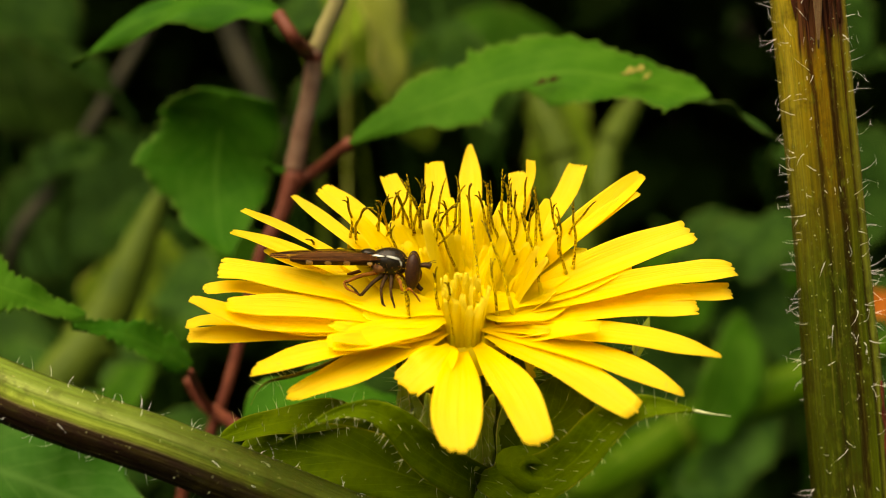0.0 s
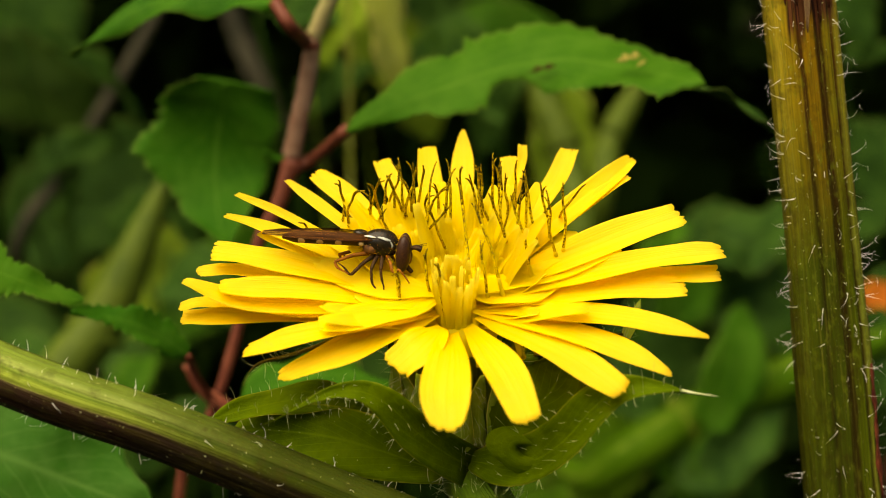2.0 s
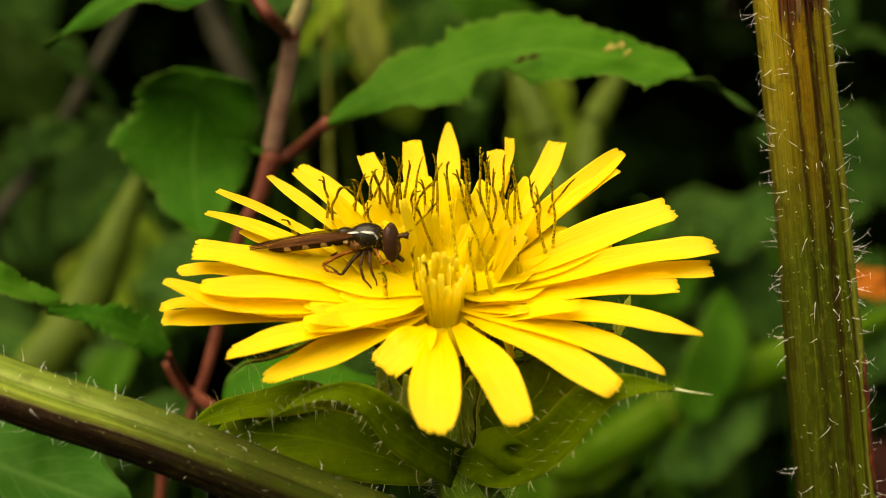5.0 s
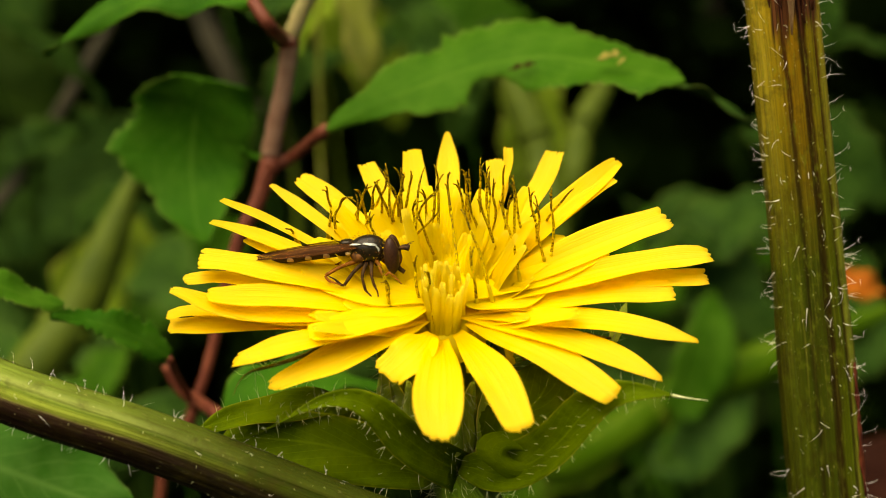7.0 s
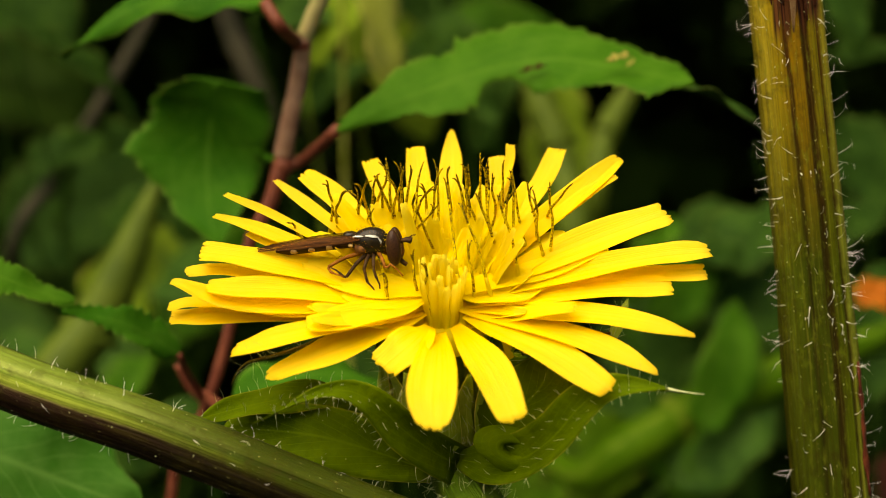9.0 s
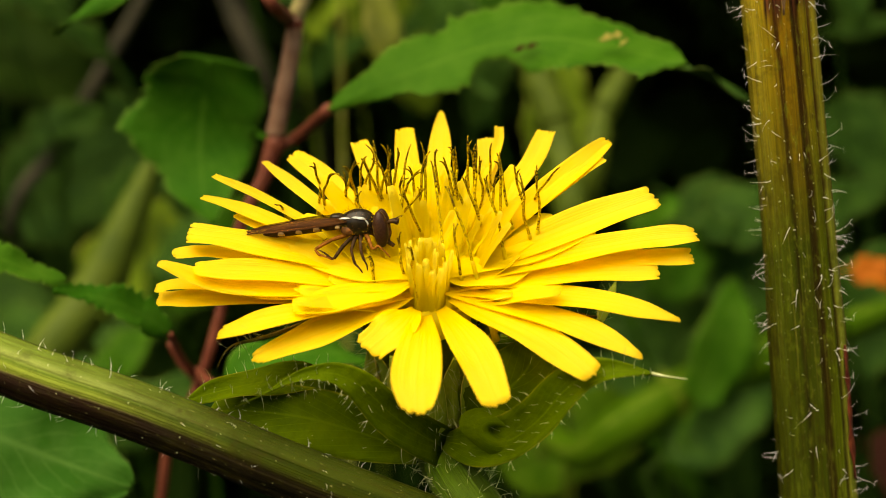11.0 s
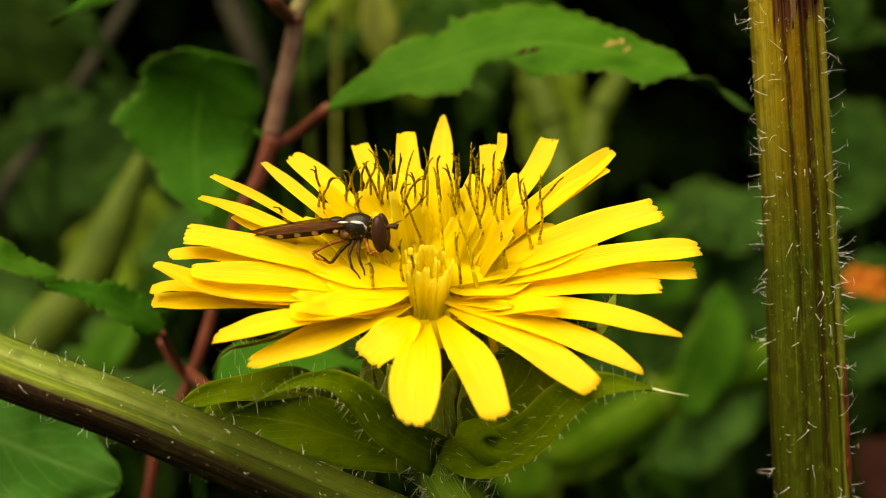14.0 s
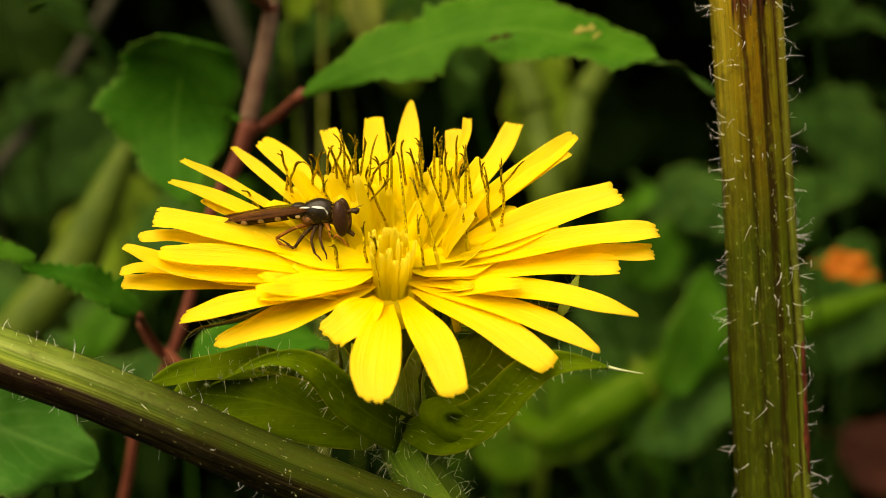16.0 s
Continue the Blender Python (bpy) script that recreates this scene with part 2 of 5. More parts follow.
# purple-brown underside, with the stem's own shade painted in as near-black stripes
BRANCH = striped_stem_material("slanting green and purple-brown stem, shade painted below",
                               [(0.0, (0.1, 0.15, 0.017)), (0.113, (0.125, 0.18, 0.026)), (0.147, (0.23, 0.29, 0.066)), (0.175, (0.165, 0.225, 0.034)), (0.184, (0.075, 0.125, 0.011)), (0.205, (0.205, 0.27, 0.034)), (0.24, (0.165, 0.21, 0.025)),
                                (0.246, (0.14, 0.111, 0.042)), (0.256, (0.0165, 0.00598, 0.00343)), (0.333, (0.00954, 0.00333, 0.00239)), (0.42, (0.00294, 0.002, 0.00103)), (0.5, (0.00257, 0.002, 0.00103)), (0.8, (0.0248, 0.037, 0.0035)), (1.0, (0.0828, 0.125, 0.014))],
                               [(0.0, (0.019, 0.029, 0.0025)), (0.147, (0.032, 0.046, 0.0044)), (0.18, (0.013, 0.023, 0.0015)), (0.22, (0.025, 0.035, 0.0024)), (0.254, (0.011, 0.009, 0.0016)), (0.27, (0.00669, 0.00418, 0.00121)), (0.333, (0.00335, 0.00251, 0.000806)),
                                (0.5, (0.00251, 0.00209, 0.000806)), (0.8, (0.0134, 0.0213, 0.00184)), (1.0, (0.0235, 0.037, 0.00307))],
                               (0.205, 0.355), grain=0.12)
STALK_GREEN = stem_material("flower stalk green", (0.045, 0.095, 0.006), (0.1, 0.16, 0.012), (0.03, 0.05, 0.004), amount=0.4, flecks=0.3)
LEAF_DEEP = leaf_material("deep green leaf", (0.011, 0.062, 0.003), (0.024, 0.102, 0.006), (0.042, 0.125, 0.011))
LEAF_COOL = leaf_material("cool green leaf", (0.017, 0.08, 0.007), (0.035, 0.12, 0.015), (0.06, 0.15, 0.026))
TORN = stem_material("torn stem fibre", (0.05, 0.013, 0.006), (0.11, 0.035, 0.012), (0.014, 0.005, 0.003))
PITH = stem_material("pale pith", (0.17, 0.1, 0.04), (0.26, 0.17, 0.08), (0.08, 0.03, 0.012))
HAIR = plain_material("hair white", (0.72, 0.7, 0.6), (0.88, 0.86, 0.76), 3000, 0.3, 0.0)
HAIR_GREEN = plain_material("hair green", (0.25, 0.3, 0.1), (0.45, 0.48, 0.25), 3000, 0.4, 0.0)
LEAF = leaf_material("bramble leaf", (0.018, 0.074, 0.004), (0.034, 0.112, 0.007), (0.052, 0.135, 0.012))
LEAF_STALK = leaf_material("broad green stalk", (0.026, 0.078, 0.003), (0.05, 0.115, 0.005), (0.064, 0.135, 0.009))
# darker copy of the bramble leaf: shade is put into its colour
LEAF_SHADED = leaf_material("bramble leaf with painted shade", (0.012, 0.04, 0.006), (0.026, 0.068, 0.011), (0.05, 0.12, 0.016))
LEAF_PALE = leaf_material("pale leaf", (0.085, 0.15, 0.008), (0.13, 0.21, 0.014), (0.17, 0.26, 0.03))
TWIG_DUSTY = plain_material("twig dusty brown", (0.115, 0.052, 0.03), (0.22, 0.135, 0.085), 500, 0.6, 0.4, dist=0.0002, spec=0.1)
TWIG = plain_material("twig red-brown", (0.075, 0.017, 0.009), (0.14, 0.04, 0.02), 500, 0.55, 0.4, dist=0.0002, spec=0.15)
TWIG_GREEN = plain_material("twig green", (0.035, 0.06, 0.005), (0.06, 0.09, 0.008), 400, 0.6, 0.4, dist=0.0002, spec=0.1)
TWIG_TAN = plain_material("twig greenish tan", (0.16, 0.17, 0.05), (0.27, 0.22, 0.1), 400, 0.6, 0.4, dist=0.0002, spec=0.1)
LEAF_YOUNG = leaf_material("young yellow-green leaf", (0.2, 0.24, 0.03), (0.3, 0.34, 0.06), (0.32, 0.36, 0.08))
DRY = plain_material("dry stalk", (0.022, 0.022, 0.011), (0.044, 0.04, 0.021), 200, 0.8, 0.4, dist=0.0002, spec=0.2)
DEAD = plain_material("withered orange leaf", (0.2, 0.05, 0.004), (0.3, 0.09, 0.007), 200, 0.7, 0.4, dist=0.0003, spec=0.1)
DEAD_BROWN = plain_material("dead brown leaf", (0.03, 0.008, 0.004), (0.055, 0.016, 0.007), 200, 0.7, 0.4, dist=0.0003, spec=0.1)
# near-black green: the hollow's shade is put into the leaf colour
HEDGE = leaf_material("hedge leaf with painted shade", (0.007, 0.018, 0.002), (0.014, 0.034, 0.004), (0.02, 0.042, 0.006))
SOIL = plain_material("soil", (0.02, 0.016, 0.01), (0.06, 0.05, 0.03), 60, 0.95, 0.8, dist=0.01)


# ---- mesh helpers, in millimetres ----
def part(name, verts, faces, material, parent=None, label="", uvs=None, smooth=True, kind=""):
    me = bpy.data.meshes.new(name)
    me.from_pydata([(v[0] * MM, v[1] * MM, v[2] * MM) for v in verts], [], faces)
    me.materials.append(material)
    if smooth:
        me.polygons.foreach_set("use_smooth", [True] * len(me.polygons))
    if uvs:
        layer = me.uv_layers.new(name="UVMap")
        layer.data.foreach_set("uv", [c for p in me.polygons for i in p.vertices for c in uvs[i]])
    me.update()
    ob = new(name, me)
    ob.parent = parent
    return tagged(ob, label=label, kind=kind)


def spline(points, n):
    """n + 1 points on a smooth curve through the given ones."""
    pts = [Vector(p) for p in points]
    pts = [pts[0] * 2 - pts[1]] + pts + [pts[-1] * 2 - pts[-2]]
    out = []
    for i in range(n + 1):
        x = i / n * (len(pts) - 3)
        k = min(int(x), len(pts) - 4)
        t = x - k
        a, b, c, d = pts[k:k + 4]
        out.append(0.5 * (2 * b + (c - a) * t + (2 * a - 5 * b + 4 * c - d) * t * t + (3 * b - a - 3 * c + d) * t ** 3))
    return out


def blade(points, half, up=(0, 0, 1), cup=0.0, n=16, m=6, thick=0.12, notch=None, wave=0.0, seed=0, twist=0.0, fold=0.0):
    """A thin leaf or petal along a curve. half(v): half the width, or one for each side; cup: how far the edges rise; notch(s): how far the tip is cut back."""
    r = random.Random(seed)
    c = spline(points, n)
    up = Vector(up)
    ph, fr = r.uniform(0, 6), r.uniform(5, 8)
    tops, bots, uvs = [], [], []
    for i in range(n + 1):
        v = i / n
        t = (c[min(i + 1, n)] - c[max(i - 1, 0)]).normalized()
        side = t.cross(up).normalized()
        nor = side.cross(t)
        if twist:
            q = Matrix.Rotation(twist * v, 3, t)
            side, nor = q @ side, q @ nor
        w0 = half(v)
        for j in range(m + 1):
            s = j / m * 2 - 1
            w = w0 if isinstance(w0, float) else w0[0 if s < 0 else 1]
            p = c[i] + side * (w * s) + nor * (cup * w * s * s + fold * w * abs(s) + wave * math.sin(fr * v * 2 + ph + 2.2 * s) * abs(s))
            if notch and v > 0.75:
                p = p - t * notch(s) * (v - 0.75) * 4
            tops.append(p)
            bots.append(p - nor * thick * (0.25 + 0.75 * (1 - s * s)))
            uvs.append((j / m, v))
    k, w1 = (n + 1) * (m + 1), m + 1
    faces = []
    for i in range(n):
        for j in range(m):
            a = i * w1 + j
            faces.append((a, a + w1, a + w1 + 1, a + 1))
            faces.append((k + a, k + a + 1, k + a + w1 + 1, k + a + w1))
        a = i * w1
        faces.append((a, k + a, k + a + w1, a + w1))
        a += m
        faces.append((a, a + w1, k + a + w1, k + a))
    for j in range(m):
        faces.append((j, j + 1, k + j + 1, k + j))
        a = n * w1 + j
        faces.append((a, k + a, k + a + 1, a + 1))
    return tops + bots, faces, uvs + uvs


def tube(points, radius, n=20, sides=10, ridges=0, depth=0.0, flat=1.0, seed=0, wob=0.0, grooves=()):
    """A round or ribbed rod along a curve; radius(v) in mm; grooves: place round it, half width, depth."""
    r = random.Random(seed)
    ph = r.uniform(0, 6)
    c = spline(points, n)
    side = None
    verts, uvs, faces = [], [], []
    for i in range(n + 1):
        v = i / n
        t = (c[min(i + 1, n)] - c[max(i - 1, 0)]).normalized()
        if side is None:
            side = t.cross(Vector((0, 1, 0)) if abs(t.y) < 0.9 else Vector((1, 0, 0))).normalized()
        side = (side - t * side.dot(t)).normalized()
        other = t.cross(side)
        for j in range(sides):
            a = 2 * math.pi * j / sides
            rr = radius(v) * (1 + depth * math.cos(ridges * a + ph) + 0.5 * depth * math.cos((ridges * 2 + 1) * a + 3 * ph + 2 * v))
            for at, wide, deep in grooves:
                gap = (j / sides - at + 0.5) % 1 - 0.5
                rr *= 1 - deep * math.exp(-(gap / wide) ** 2)
            rr *= 1 + wob * noise.noise(Vector((math.cos(a), math.sin(a), v * 14 + ph)))
            verts.append(c[i] + side * (rr * math.cos(a)) + other * (rr * math.sin(a) * flat))
            uvs.append((j / sides, v))
    for i in range(n):
        for j in range(sides):
            a, b = i * sides + j, i * sides + (j + 1) % sides
            faces.append((a, b, b + sides, a + sides))
    faces.append(tuple(range(sides - 1, -1, -1)))
    faces.append(tuple(n * sides + j for j in range(sides)))
    return verts, faces, uvs


def ball(centre, rx, ry, rz, n=12, m=16, shape=None):
    """A rounded body; shape(p) bends its unit points."""
    verts, faces, uvs = [], [], []
    for i in range(n + 1):
        a = math.pi * i / n
        for j in range(m):
            b = 2 * math.pi * j / m
            p = Vector((math.cos(a), math.sin(a) * math.cos(b), math.sin(a) * math.sin(b)))
            if shape:
                p = shape(p)
            verts.append(Vector((centre[0] + rx * p.x, centre[1] + ry * p.y, centre[2] + rz * p.z)))
            uvs.append((j / m, i / n))
    for i in range(n):
        for j in range(m):
            a, b = i * m + j, i * m + (j + 1) % m
            faces.append((a, b, b + m, a + m))
    return verts, faces, uvs


def joined(pieces):
    verts, faces, uvs = [], [], []
    for v, f, u in pieces:
        k = len(verts)
        verts += v
        uvs += u
        faces += [tuple(i + k for i in q) for q in f]
    return verts, faces, uvs


def hair(base, way, length, radius, bend, r):
    """One tapering bristle, bent towards the end."""
    way = Vector(way).normalized()
    side = way.cross(Vector((r.uniform(-1, 1), r.uniform(-1, 1), r.uniform(-1, 1)))).normalized()
    other = way.cross(side)
    verts, faces = [], []
    for i in range(4):
        v = i / 4
        c = Vector(base) + way * (length * v) + side * (bend * length * v * v)
        rr = radius * (1 - 0.75 * v)
        for k in range(3):
            a = 2.094 * k
            verts.append(c + other * (rr * math.cos(a)) + side.cross(other) * 0 + side * (rr * math.sin(a)))
    verts.append(Vector(base) + way * length + side * (bend * length))
    for i in range(3):
        for k in range(3):
            a, b = i * 3 + k, i * 3 + (k + 1) % 3
            faces.append((a, b, b + 3, a + 3))
    for k in range(3):
        faces.append((9 + k, 9 + (k + 1) % 3, 12))
    return verts, faces, [(0.5, 0.5)] * 13


def hairs_on_rod(points, radius, count, length, thick, seed, span=(0, 1), lean=0.0, hooked=0.3, bare=0.0):
    r = random.Random(seed)
    c = spline(points, 120)
    out = []
    for _ in range(count):
        v = r.uniform(*span)
        i = min(int(v * 120), 119)
        t = (c[i + 1] - c[i]).normalized()
        side = t.cross(Vector((0, 1, 0))).normalized()
        a = r.uniform(0, 2 * math.pi)
        if math.sin(a) > 0.45 and r.random() < bare:
            continue
        n = side * math.cos(a) + t.cross(side) * math.sin(a)
        p = c[i].lerp(c[i + 1], v * 120 - i) + n * (radius(v) * 0.97)
        way = n + t * (lean + r.uniform(-0.6, 0.6)) + side * r.uniform(-0.3, 0.3)
        ln = length * r.uniform(0.35, 1.15)
        h = hair(p, way, ln, thick * r.uniform(0.7, 1.2), r.uniform(-1.3, 1.3), r)
        out.append(h)
        if r.random() < hooked:
            tip = h[0][12]
            for s in (-1, 1):
                out.append(hair(tip - Vector(way).normalized() * 0.02, Vector(way).normalized() * 0.4 + t * s, ln * 0.3, thick * 0.6, 0.6, r))
    return joined(out)


def thing(name, label, category, at=(0, 0, 0), group="", m=None):
    ob = new(name)
    ob.matrix_basis = m if m else Matrix.Translation(Vector(at) * MM)
    ob.empty_display_size = 0.002
    return tagged(ob, label=label, category=category, group=group)


# ---- ground ----
def make_ground():
    verts, faces = [], []
    n = 40
    ring = [0, 60, 120, 200, 320, 500, 800, 1500, 4000, 20000, 200000]
    verts.append((0, 0, -300))
    for k, rad in enumerate(ring[1:]):
        for j in range(n):
            a = 2 * math.pi * j / n
            h = 0 if rad > 4000 else 14 * noise.noise(Vector((rad * 0.012 * math.cos(a), rad * 0.012 * math.sin(a), 3)))
            verts.append((rad * math.cos(a), rad * math.sin(a), -300 + h))
    for j in range(n):
        faces.append((0, 1 + j, 1 + (j + 1) % n))
    for k in range(len(ring) - 2):
        for j in range(n):
            a, b = 1 + k * n + j, 1 + k * n + (j + 1) % n
            faces.append((a, a + n, b + n, b))
    g = part("ground", verts, faces, SOIL, label="dark bare soil under the hedge", kind="structure")
    return tagged(g, category="ground")


make_ground()

# ---- the flower head ----
FLOWER = Matrix.Translation(Vector((1.1, -1.0, -4.9)) * MM) @ pose(0, 0, 0, 36)
flower = thing("flower", "bright yellow composite flower head on a bristly green stalk", "flower", m=FLOWER)


def ray(mid, tip, width, square=0.75, cup=0.12, seed=1, fold=0.0, teeth=1.0, twist=0.0, base=-0.3, material=None, root=0.5):
    """One strap-shaped ray floret with a toothed tip. mid, tip: azimuth in degrees, radius and height in mm, in the flower's space; root: the radius at which it starts, pinched where that is large."""
    r = random.Random(seed)
    twist += r.uniform(-8, 8)

    def at(az, d, z):
        return Vector((d * math.cos(radians(az)), d * math.sin(radians(az)), z))
    lean = (mid[0] - tip[0] + 180) % 360 - 180
    pts = [at(mid[0] + lean * 0.5, root, base), at(mid[0] + lean * 0.35, max(mid[1] * 0.48, root * 0.6 + mid[1] * 0.4), mid[2] * 0.52 + 0.28 + 0.26 * base), at(*mid), at(*tip)]
    low = 0.3 if root > 1 else 0.55 if width < 1.9 else 0.36

    def half(v):
        rise = low + (1 - low) * math.sin(min(1, v / 0.66) * math.pi / 2) ** 1.4
        return 0.5 * width * rise * (1 - (1 - square) * max(0, (v - 0.66) / 0.34) ** 1.7)
    cuts = [r.uniform(0.1, 1.0) for _ in range(6)]
    ends = [r.uniform(0.0, 0.6) for _ in range(5)]
    slant = r.uniform(-0.25, 0.25)

    def notch(s):
        k = (s + 1) * 2.5 + 0.35 * math.sin(3 * s + 9 * slant)
        i = min(max(int(k), 0), 4)
        gap = math.sin(math.pi * min(1, max(0, k - i))) ** 0.6
        edge = cuts[i] if k - i < 0.5 else cuts[i + 1]
        return teeth * ((0.12 + 0.19 * width) * (edge * (1 - gap) + 0.5 * ends[i] * gap) + width * slant * 0.25 * (s + 1)) + 0.2 * width * s * s * (1.15 - square)
    v, f, u = blade(pts, half, (0, 0, 1), cup, 22, 20, 0.09, notch, 0.035 * width, seed, radians(twist), fold)
    return part("ray_floret", v, f, material or PETAL, flower, uvs=u)


# outer rays, counter-clockwise from the far side
ray((87.2, 10.8, 2.69), (87.7, 14.8, 3.42), 1.43, seed=11, square=0.25, teeth=0.5)
ray((98.2, 9.5, 2.55), (97.4, 12.8, 3.43), 1.48, seed=12, square=0.75)
ray((111.0, 9.4, 2.52), (110.8, 12.5, 3.12), 1.28, seed=13, square=0.85)
ray((126.7, 9.9, 2.46), (129.0, 13.3, 3.07), 1.61, seed=14, square=0.75)
ray((136.7, 10.9, 2.71), (135.9, 14.0, 2.97), 0.92, seed=15, square=0.5)
ray((147.7, 11.4, 2.72), (148.9, 14.9, 3.26), 0.70, seed=16, square=0.6, fold=0.3)
ray((155.0, 11.1, 2.67), (155.5, 14.5, 2.92), 1.05, seed=17, square=0.4, fold=0.2)
ray((155.8, 9.6, 2.05), (155.7, 12.3, 2.38), 0.91, seed=18, square=0.6)
ray((169.6, 10.3, 2.86), (170.7, 13.4, 3.16), 1.95, seed=19, square=0.9, base=0.8)
ray((170.9, 11.2, 2.08), (174.4, 14.1, 2.39), 1.31, seed=20, square=0.8)
ray((181.1, 8.7, 2.37), (182.8, 12.6, 2.89), 1.73, seed=21, square=0.7, base=0.9)
ray((187.2, 8.1, 1.68), (185.9, 11.4, 2.10), 1.67, seed=22, square=0.4, base=1)
ray((187.1, 10.7, 2.01), (181.5, 14.4, 3.04), 1.51, seed=23, square=0.5, base=0.6, cup=0.5)
ray((180.6, 12.7, 1.48), (181.3, 14.9, 1.26), 1.07, seed=24, square=0.7)
ray((183.0, 12.4, 0.90), (182.0, 14.8, 0.63), 1.43, seed=25, square=0.8)
ray((201.1, 8.8, 1.60), (198.4, 11.7, 0.92), 1.62, seed=26, square=0.7, base=1)
ray((208.9, 6.6, 0.62), (208.5, 10.2, 0.23), 2.24, seed=27, square=0.45, base=1.2)
ray((244.3, 4.4, 1.43), (237.4, 5.6, 0.78), 2.36, seed=28, square=0.85, base=0.9, root=1.7)
ray((266.6, 7.5, 1.73), (267.8, 10.0, 1.23), 2.52, seed=29, square=0.62, base=0.8, root=2.0)
ray((293.3, 6.6, 1.53), (291.3, 9.8, 1.20), 2.14, seed=30, square=0.7, base=0.9, root=1.7)
ray((325.9, 7.0, 1.00), (322.4, 10.7, 0.65), 2.37, seed=31, square=0.75, base=1.0, root=1.5)
ray((339.3, 8.4, 0.98), (335.2, 12.3, 0.66), 1.93, seed=32, square=0.35, base=1.2)
ray((350.0, 9.6, 1.52), (347.0, 13.7, 1.44), 1.75, seed=33, square=0.25, base=1)
ray((8.1, 11.2, 1.87), (5.4, 14.6, 2.15), 1.49, seed=34, square=0.95)
ray((2.9, 9.5, 1.88), (1.8, 12.7, 1.99), 1.84, seed=35, square=0.95, base=1)
ray((10.3, 11.2, 2.59), (8.9, 15.1, 2.87), 1.96, seed=36, square=0.85, base=0.8, fold=0.2)
ray((23.7, 10.6, 2.75), (22.4, 14.0, 3.33), 2.44, seed=37, square=0.8, base=0.8, fold=0.15)
ray((42.4, 10.9, 3.42), (42.0, 14.3, 4.48), 1.70, seed=38, square=0.55, fold=0.35)
ray((40.5, 10.6, 3.49), (38.5, 13.0, 4.19), 0.98, seed=39, square=0.6)
ray((56.8, 10.6, 3.03), (58.8, 13.6, 3.90), 1.32, seed=40, square=0.85)
ray((67.7, 10.2, 3.73), (69.7, 11.9, 4.54), 0.60, seed=41, square=0.9, fold=0.3)
ray((69.4, 9.5, 2.91), (73.2, 11.5, 3.74), 1.33, seed=42, square=0.8)
# a second, shorter whorl that lies on the first
ray((169.6, 5.1, 2.16), (164.3, 8.0, 2.55), 2.27, seed=43, square=0.5, base=2.0, material=FLORET)
ray((202.2, 4.8, 1.86), (201.5, 7.6, 1.98), 1.98, seed=44, square=0.7, base=1.9, material=FLORET)
ray((19.3, 6.9, 2.15), (21.7, 9.7, 2.55), 1.89, seed=45, square=0.85, base=2.0, material=FLORET)
ray((6.4, 3.8, 1.74), (7.1, 5.9, 1.96), 2.06, seed=46, square=0.5, base=2.0, material=FLORET)
ray((183.3, 3.3, 1.69), (183.7, 5.4, 2.06), 2.12, seed=47, square=0.5, base=2.0, material=FLORET)
for az, ln, z, wd in ((186, 7.4, 1.7, 2.2), (158, 8.2, 2.1, 2.0), (146, 8.8, 2.3, 1.8), (32, 8.6, 2.3, 2.1),
                      (46, 8.8, 2.6, 1.8), (63, 8.2, 2.6, 1.8), (80, 8.2, 2.5, 1.7), (92, 7.8, 2.4, 1.7), (104, 8.0, 2.4, 1.7), (119, 8.2, 2.4, 1.8), (133, 8.6, 2.4, 1.7)):
    ray((az, ln * 0.62, z * 0.8 + 0.2), (az + 2, ln, z + 0.25), wd, 0.5, 0.05, int(az) + 400, base=1.2, material=FLORET)


def inner_floret(az, length, el, width, seed, start=0.6, material=None, cup=0.5):
    a, e = radians(az), radians(el)
    d = Vector((math.cos(a), math.sin(a), 0))
    o = d * start
    pts = [o + Vector((0, 0, -0.3)), o + d * (length * 0.5 * math.cos(e)) + Vector((0, 0, length * 0.5 * math.sin(e) * 1.1)),
           o + d * (length * math.cos(e)) + Vector((0, 0, length * math.sin(e)))]
    v, f, u = blade(pts, lambda v: 0.5 * width * (0.4 + 0.6 * math.sin(math.pi * min(v, 0.75) / 1.5)) * (1 - 0.45 * max(0, (v - 0.6) / 0.4)), -d, cup, 9, 6, 0.07,
                    lambda s: 0.25 * width * abs((s + 1) * 2 % 1 - 0.5), 0.03, seed)
    part("inner_floret", v, f, material or FLORET, flower, uvs=u)


for i in range(24):
    inner_floret(8 + 158 * (i + rng.uniform(0, 0.9)) / 24, rng.uniform(3.4, 5.4), rng.uniform(22, 50), rng.uniform(0.8, 1.3), 200 + i, rng.uniform(1.0, 2.8))
for i in range(14):
    inner_floret(rng.uniform(-20, 200), rng.uniform(2.8, 4.2), rng.uniform(14, 30), rng.uniform(1.0, 1.5), 240 + i, 0.9)
# young florets in the middle: an upright tuft of narrow blades, with others leaning out behind and beside it
for ring, (count, rad, tall, wide, el) in enumerate(((19, 1.0, 3.9, 0.5, 86), (6, 0.45, 4.0, 0.45, 88))):
    for i in range(count):
        inner_floret((i + 0.5 * ring + rng.uniform(-0.2, 0.2)) * 360 / count, tall + rng.uniform(-0.7, 0.15), el + rng.uniform(-4, 3), wide * rng.uniform(0.9, 1.15), 300 + 20 * ring + i, rad, CENTRE, 0.15)
for i in range(11):
    inner_floret(12 + 118 * (i + rng.uniform(0, 0.8)) / 11, rng.uniform(4.4, 6.0), rng.uniform(50, 68), rng.uniform(0.5, 0.8), 380 + i, rng.uniform(1.5, 2.6), CENTRE, 0.2)
